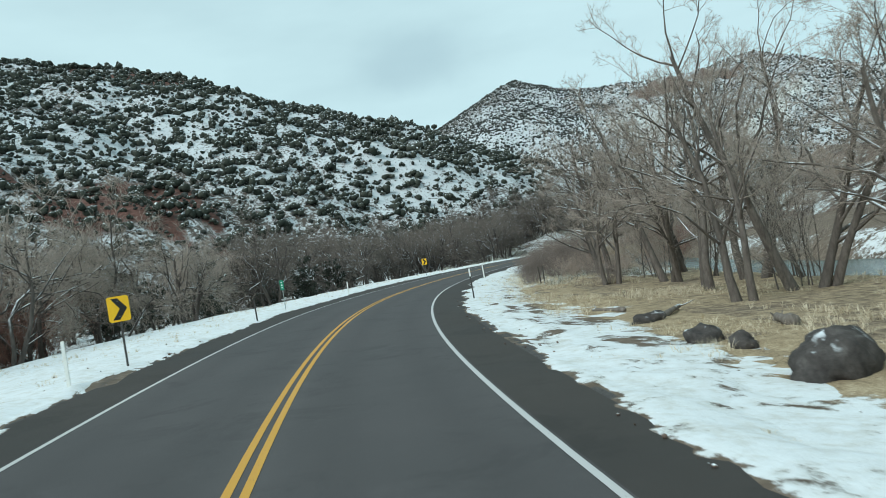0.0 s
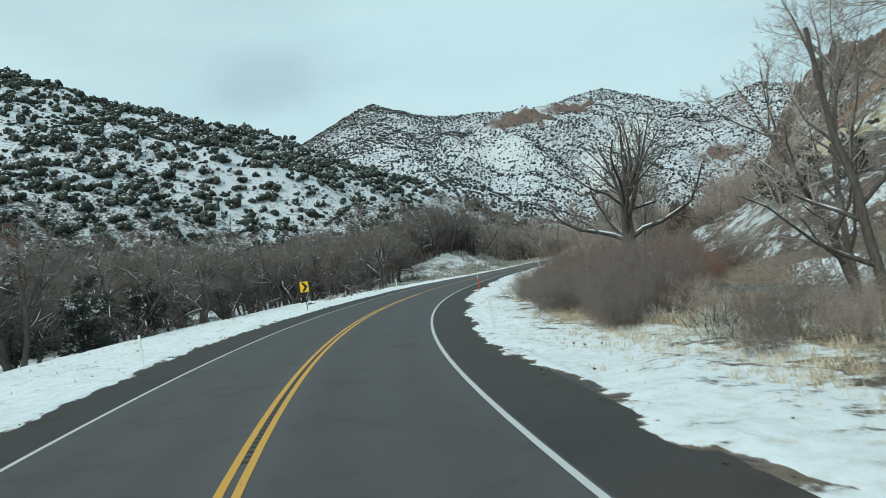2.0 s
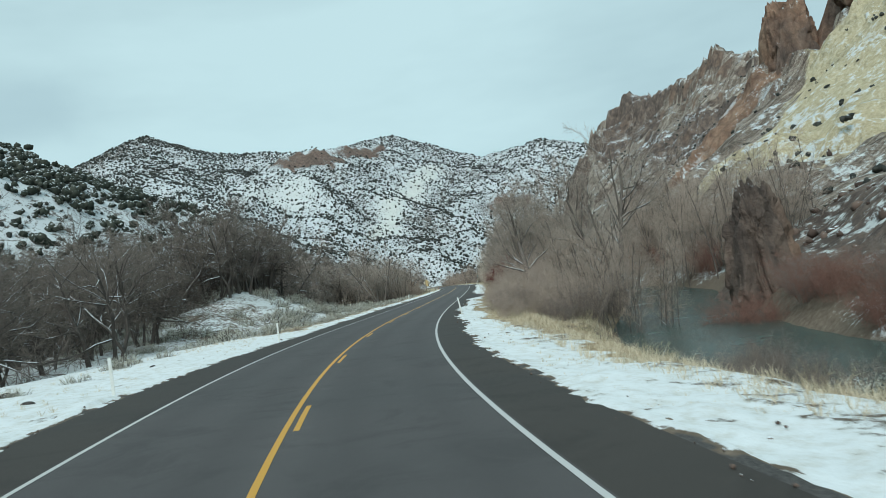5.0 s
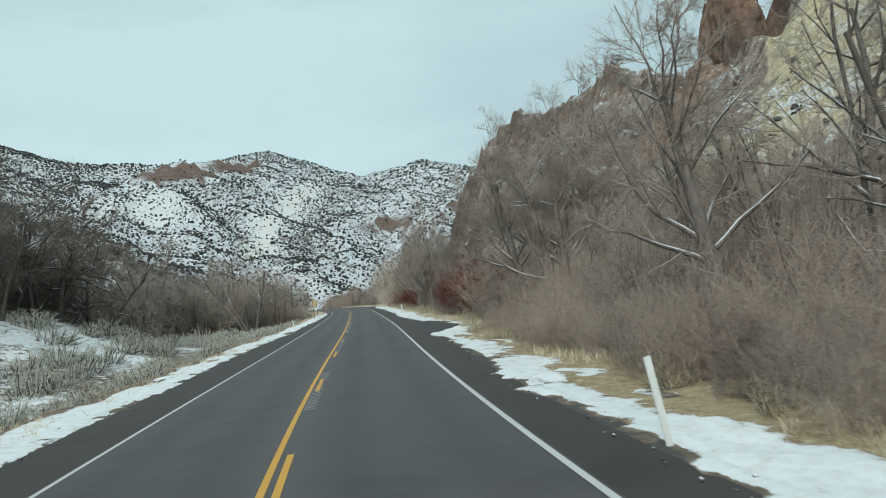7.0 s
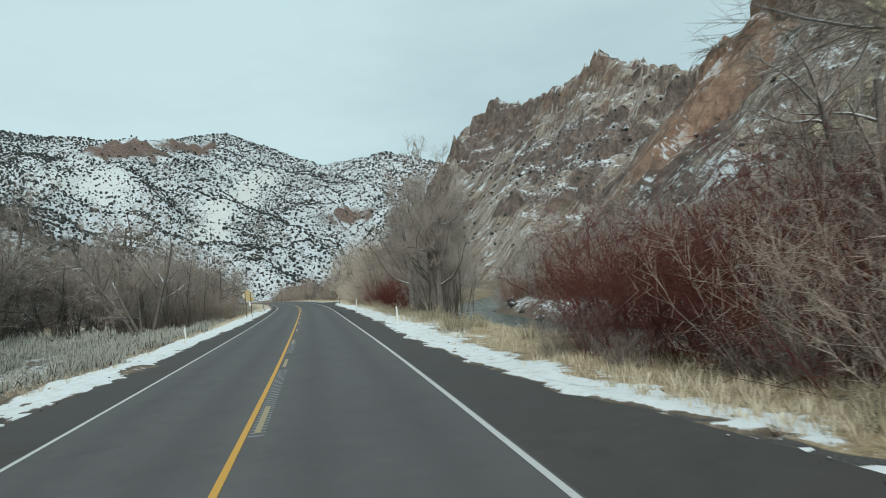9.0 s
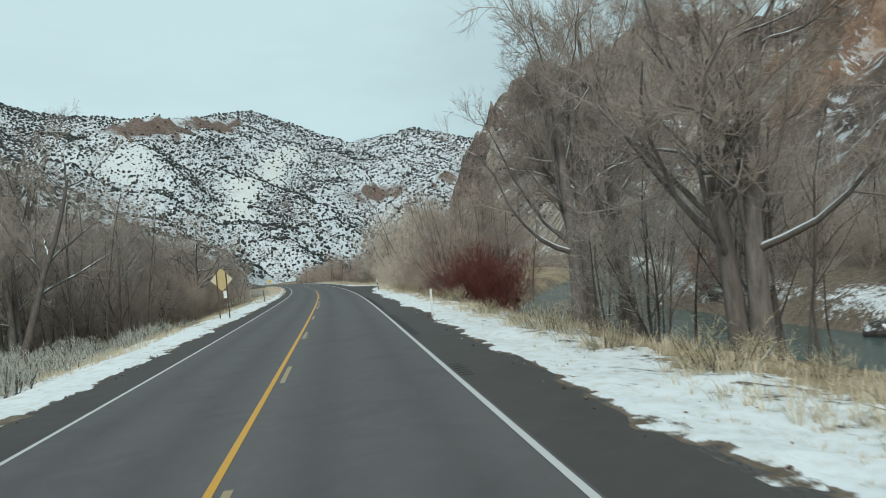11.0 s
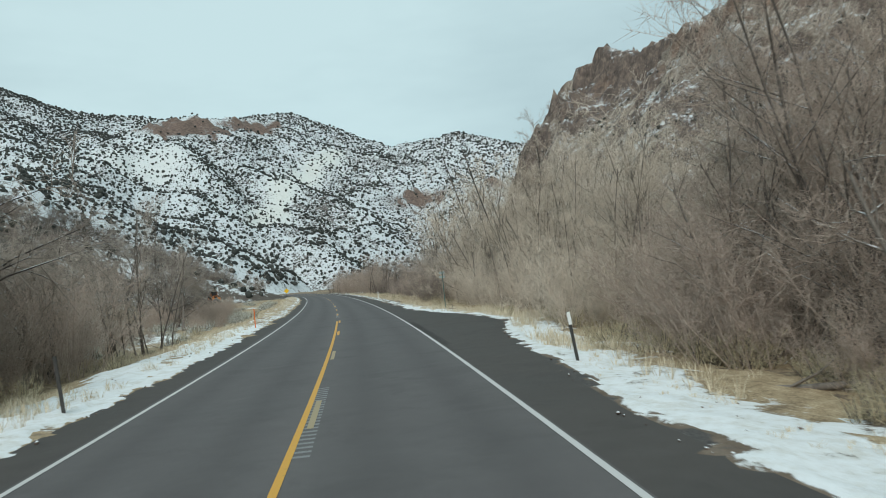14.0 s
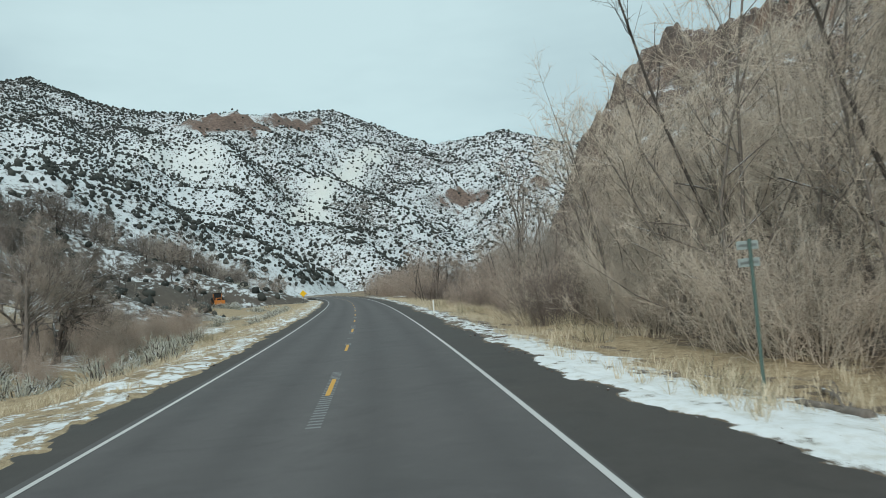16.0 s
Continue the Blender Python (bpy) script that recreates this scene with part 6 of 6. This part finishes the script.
def outcrop(s, n, size, turn, seed, label, base=None, orange=0.25, rough=1.0):
    """A craggy block of cliff rock with ledges and cracks."""
    v, f = ico(6)
    off = np.random.RandomState(seed).rand(3) * 60
    b = np.sign(v) * np.abs(v) ** 0.62
    k = 1 + rough * 0.30 * fbm(v[:, 0] * 2.2 + off[0] + v[:, 2] * 1.7, v[:, 1] * 2.2 + off[1], 5, 0.6) + rough * 0.26 * (ridged(v[:, 0] * 2.2 + off[1], v[:, 1] * 2.2 + v[:, 2] * 0.8 + off[2], 4) - 0.3)
    p = b * k[:, None]
    p[:, :2] *= (1.15 - 0.45 * (p[:, 2:3] + 1) / 2 + 0.10 * (blocks(p[:, 2:3] * 6 + p[:, :1], p[:, 1:2] * 3 + off[0], 1.0) - 0.5))
    me = mesh_np("rock_outcrop", p * np.array(size), tris=f, mat=M_CLIFF)
    at = len(v)
    cover(me, np.full(at, 0.9), np.zeros(at), orange + 0.2 * np.clip(v[:, 0], -1, 1))
    m = spot(s, n, turn) if base is None else pose(s, n, base, 0, 0, turn)
    m.translation.z += size[2] * 0.5
    ob = tagged(new("rock_outcrop", me), label, "rock")
    ob.matrix_basis = m


outcrop(167.0, 24.8, (2.0, 1.9, 4.3), 20, 51, "tall red-brown crag at the river's edge", None, 0.0)

outcrop(249, 214, (12.0, 9.5, 31.0), 30, 54, "tall pale orange rock spire above the cream slope", 24, 0.36, 0.6)
outcrop(277, 240, (11.0, 8.0, 20.0), 54, 55, "orange rock column on the shoulder of the slope", 25, 0.6)
outcrop(251, 192, (9.0, 6.0, 10.0), 10, 56, "dark brown crag on the ridge", 66, 0.2)


def log(s, n, length, radius, turn, tilt, seed, label):
    rs = np.random.RandomState(seed)
    top = tagged(new("fallen_log"), label, "log")
    u = np.linspace(0, 1, 7)
    P = np.stack([(u - 0.5) * length, 0.08 * length * np.sin(u * 3 + seed) * 0.4, radius * 0.75 + 0.05 * length * (u * 0.6) * math.sin(radians(tilt)) * 4], 1)[None]
    R = (radius * (1 - 0.45 * u) * (1 + 0.12 * rs.randn(7)))[None]
    P = np.concatenate([P[:, :1], P, P[:, -1:]], 1) + np.array([[-0.02, 0, 0]] + [[0, 0, 0]] * 7 + [[0.02, 0, 0]])
    R = np.concatenate([R[:, :1] * 0.05, R, R[:, -1:] * 0.05], 1)
    G = grow(rs, (P, R), 4, (0.3, 0.95), (30, 70), (0.15, 0.35), 4, 0.02, 0.15, 0.45)
    part("trunk", merged("trunk", [tubes(P, R, 9), tubes(*G, 4)], W_PALE), W_PALE, top)
    top.matrix_basis = spot(s, n, turn)


log(357.8, 7.9, 1.5, 0.09, 100, 10, 3, "fallen snow-topped log on the verge")
log(359.8, 9.2, 1.9, 0.08, 70, 14, 4, "fallen pale log beside the post sign")
log(355.5, 10.3, 2.4, 0.07, 150, 6, 5, "small broken log in dry grass")
log(34.9, 11.3, 1.0, 0.17, 80, 12, 6, "short snow-topped log beside the boulders")
log(40.5, 10.6, 2.6, 0.12, 60, 10, 7, "fallen log among dry grass")
log(44.0, 9.6, 1.6, 0.09, 120, 10, 8, "fallen log among dry grass")
log(205.0, 10.2, 3.0, 0.10, 20, 14, 9, "fallen branch in front of the thicket")
log(302.6, 9.1, 1.8, 0.05, 120, 16, 12, "bleached branch in front of the thicket")
log(318.0, 9.6, 3.2, 0.10, -20, 14, 10, "fallen pale branch in front of the thicket")
log(286.0, 12.6, 2.0, 0.07, 40, 16, 11, "bleached branch on the river bank")
log(322.0, -15.5, 3.4, 0.09, 40, 14, 13, "bent pale fallen branch in dry grass")
log(310.0, -14.0, 2.6, 0.07, 110, 16, 14, "bleached fallen branch under bare trees")
log(278.0, 12.8, 2.6, 0.08, -10, 16, 12, "bleached branch on the river bank")


# ---- a tractor parked far down the valley ----
def tractor(s, n, turn):
    top = tagged(new("tractor"), "orange loader tractor with a dark cab, parked on the flat", "tractor")
    hood = part("hood", box(bmesh.new(), -0.45, 0.45, -2.1, -0.5, 0.9, 1.65, 0.08), M_TRACTOR, top)
    part("grille", box(bmesh.new(), -0.36, 0.36, -2.13, -2.105, 1.0, 1.5, 0.01), M_BLACK, hood)
    part("chassis", box(bmesh.new(), -0.35, 0.35, -2.0, 1.2, 0.55, 0.95, 0.05), M_BLACK, top)
    cab = part("cab", box(bmesh.new(), -0.72, 0.72, -0.5, 0.95, 0.95, 2.45, 0.07), M_GLASS, top, "dark glazed cab")
    part("roof", box(bmesh.new(), -0.82, 0.82, -0.62, 1.05, 2.46, 2.62, 0.05), M_BLACK, cab)
    for x in (-0.74, 0.74):
        for y in (-0.5, 0.9):
            part("pillar", box(bmesh.new(), x - 0.04, x + 0.04, y - 0.04, y + 0.04, 0.95, 2.46), M_TRACTOR, cab)
    for x in (-0.95, 0.95):
        for y, r, w in ((-1.55, 0.55, 0.30), (0.75, 0.85, 0.42)):
            wheel = part("wheel", tube(r, r, -w / 2, w / 2, 24), M_TYRE, top)
            wheel.matrix_basis = pose(x, y, r, 0, 90, 0)
            rim = part("rim", tube(r * 0.5, r * 0.5, -w / 2 - 0.02, w / 2 + 0.02, 16), M_TRACTOR, wheel)
        arm = part("loader_arm", box(bmesh.new(), x * 0.62 - 0.06, x * 0.62 + 0.06, -2.9, -0.4, 1.05, 1.2, 0.02), M_TRACTOR, top)
    part("bucket", outline(bmesh.new(), [(-1.0, 0.35), (1.0, 0.35), (1.0, 1.15), (-1.0, 1.15)], -3.3, -2.85, 0.05), M_TRACTOR, top)
    top.matrix_basis = spot(s, n, turn)


tractor(504.0, -25.0, 14)


# ---- dry grass ----
def grass(name, bands, mat, label, seed, blades=8):
    """Tufts of thin bent blades along the verges. bands: s0, s1, n0, n1, tufts, height."""
    rs = np.random.RandomState(seed)
    X, Y, H = [], [], []
    for s0, s1, n0, n1, k, h in bands:
        s, n = s0 + (s1 - s0) * rs.rand(k), n0 + (n1 - n0) * rs.rand(k)
        x, y = road_xy(s, n)
        off = np.where(n > 0, n - edge_right(s), edge_left(s) - n) > 0.35
        ok = off & (fbm(x * 0.25, y * 0.25, 3) > -0.15 + 0.5 * (rs.rand(k) - 0.5))
        X.append(x[ok]), Y.append(y[ok]), H.append(h * (0.3 + 0.8 * rs.rand(k))[ok])
    x, y, h = np.concatenate(X), np.concatenate(Y), np.concatenate(H)
    z = ground_z(x, y)
    k = len(x)
    az = rs.rand(k, blades) * 2 * np.pi
    lean = 0.15 + 0.55 * rs.rand(k, blades)
    ln = h[:, None] * (0.6 + 0.6 * rs.rand(k, blades))
    d = np.stack([np.cos(az) * lean, np.sin(az) * lean, np.ones_like(az)], -1)
    d /= np.linalg.norm(d, axis=-1, keepdims=True)
    base = np.stack([x, y, z - 0.02], 1)[:, None] + np.stack([np.cos(az), np.sin(az), 0 * az], -1) * (0.10 * rs.rand(k, blades))[..., None]
    side = np.stack([-np.sin(az), np.cos(az), 0 * az], -1) * 0.007
    mid = base + d * (ln * 0.55)[..., None]
    tip = base + (d + np.stack([np.cos(az), np.sin(az), -0.2 + 0 * az], -1) * 0.18) * ln[..., None]
    V = np.stack([base - side, base + side, mid + side * 0.8, mid - side * 0.8, tip], 2)
    b = (np.arange(k * blades) * 5)[:, None]
    me = mesh_np(name, V.reshape(-1, 3), (b + np.array([[0, 1, 2, 3]])).reshape(-1, 4), (b + np.array([[3, 2, 4]])).reshape(-1, 3), mat)
    tagged(new(name, me), label, "grass", kind="stuff")


T_DRY = mat_twig("dry_grass", (0.48, 0.40, 0.28), (0.77, 0.685, 0.525), 0.0)
grass("dry_grass", [(18, 105, 13, 23, 5200, 0.26), (18, 120, 8.6, 15, 6000, 0.30), (18, 330, 5.9, 7.6, 2600, 0.14), (18, 330, 7.6, 9.0, 4200, 0.25), (110, 240, 7.4, 15, 4600, 0.45), (150, 235, 6.6, 12, 5200, 0.4), (235, 345, 6.8, 13, 4200, 0.5), (325, 480, 6.3, 12, 8000, 0.6), (20, 175, -6.6, -14.5, 1600, 0.22), (62, 150, 8.4, 11.5, 2000, 0.34),
                    (170, 260, -6.6, -12, 1800, 0.35), (255, 335, -7.0, -11.5, 4200, 0.4), (320, 520, -5.4, -10, 5200, 0.42)], T_DRY, "pale dry grass standing through old snow", 5)
belt("straw", ALL2, 236, 276, 7.6, 10.5, 18, (0.8, 1.4), "straw-yellow bushes", 40)
belt("straw", ALL2, 302, 332, 7.6, 10.5, 16, (0.7, 1.2), "straw-yellow bushes", 72)
belt("straw", ALL2, 182, 202, 6.9, 9.4, 12, (0.6, 1.0), "straw-yellow bushes", 73)
belt("brush", ALL2, 302, 328, 9.2, 11, 6, (0.4, 0.65), "riverside brush", 74)
belt("straw", ALL2, 158, 200, 7.2, 9.0, 14, (0.5, 0.9), "straw-yellow bushes", 63)
belt("straw", ALL2, 196, 232, 7.9, 9.8, 8, (0.7, 1.2), "straw-yellow bushes", 41)
belt("straw", ALL2, 313, 340, 8.3, 10.6, 16, (0.6, 1.1), "straw-yellow bushes", 98)
belt("scrub", ALL2, 170, 188, 7.4, 10.0, 14, (0.2, 0.4), "low riverside brush", 103)
belt("brush", ALL2, 170, 188, 8.4, 10.5, 7, (0.45, 0.7), "riverside brush", 104)
belt("scrub", ALL2, 184, 202, 8.4, 11.5, 14, (0.22, 0.42), "low riverside brush", 99)
belt("straw", ALL2, 184, 204, 8.2, 11.0, 12, (0.6, 1.1), "straw-yellow bushes", 100)
belt("straw", ALL2, 340, 420, 7.5, 11, 14, (0.7, 1.3), "straw-yellow bushes", 42)
belt("sage", ALL2, 256, 296, -8.0, -20, 40, (1.2, 2.0), "sagebrush clumps", 84)
belt("straw", ALL2, 252, 300, -8.5, -16, 12, (0.6, 1.0), "straw-yellow bushes", 85)
belt("straw", ALL2, 300, 420, -7.5, -12, 12, (0.6, 1.1), "straw-yellow bushes", 43)
belt("straw", ALL2, 112, 170, 9.0, 12.0, 12, (0.8, 1.3), "straw-yellow bushes", 44)
belt("sage", ALL2, 128, 165, -8, -14, 8, (0.7, 1.3), "sagebrush clumps", 45)
for i, s, n, size, turn in ((1, 316.5, 10.6, 0.55, 80), (0, 326.0, 11.2, 0.5, 250), (1, 374.0, 15.5, 0.95, 150), (0, 352.0, 14.0, 0.75, 40), (1, 345, 18, 0.9, 300)):
    plant("snag", i, s, n, size, turn, 1.0, "dead riverside trees")
plant("cottonwood", 0, 176.0, 16.5, 1.2, 30, 1.15, "riverside cottonwoods")
plant("cottonwood", 2, 182.0, 18.0, 1.25, 150, 1.15, "riverside cottonwoods")
plant("leaning", 0, 363.1, 14.9, 0.93, 17, 1.0, "dead riverside trees")
plant("leaning", 0, 373.8, 15.5, 1.03, 13, 1.0, "dead riverside trees")
plant("cottonwood", 1, 364.8, 16.4, 1.12, 200, 1.15, "riverside cottonwoods")
plant("cottonwood", 2, 369.2, 17.8, 1.12, 60, 1.15, "riverside cottonwoods")
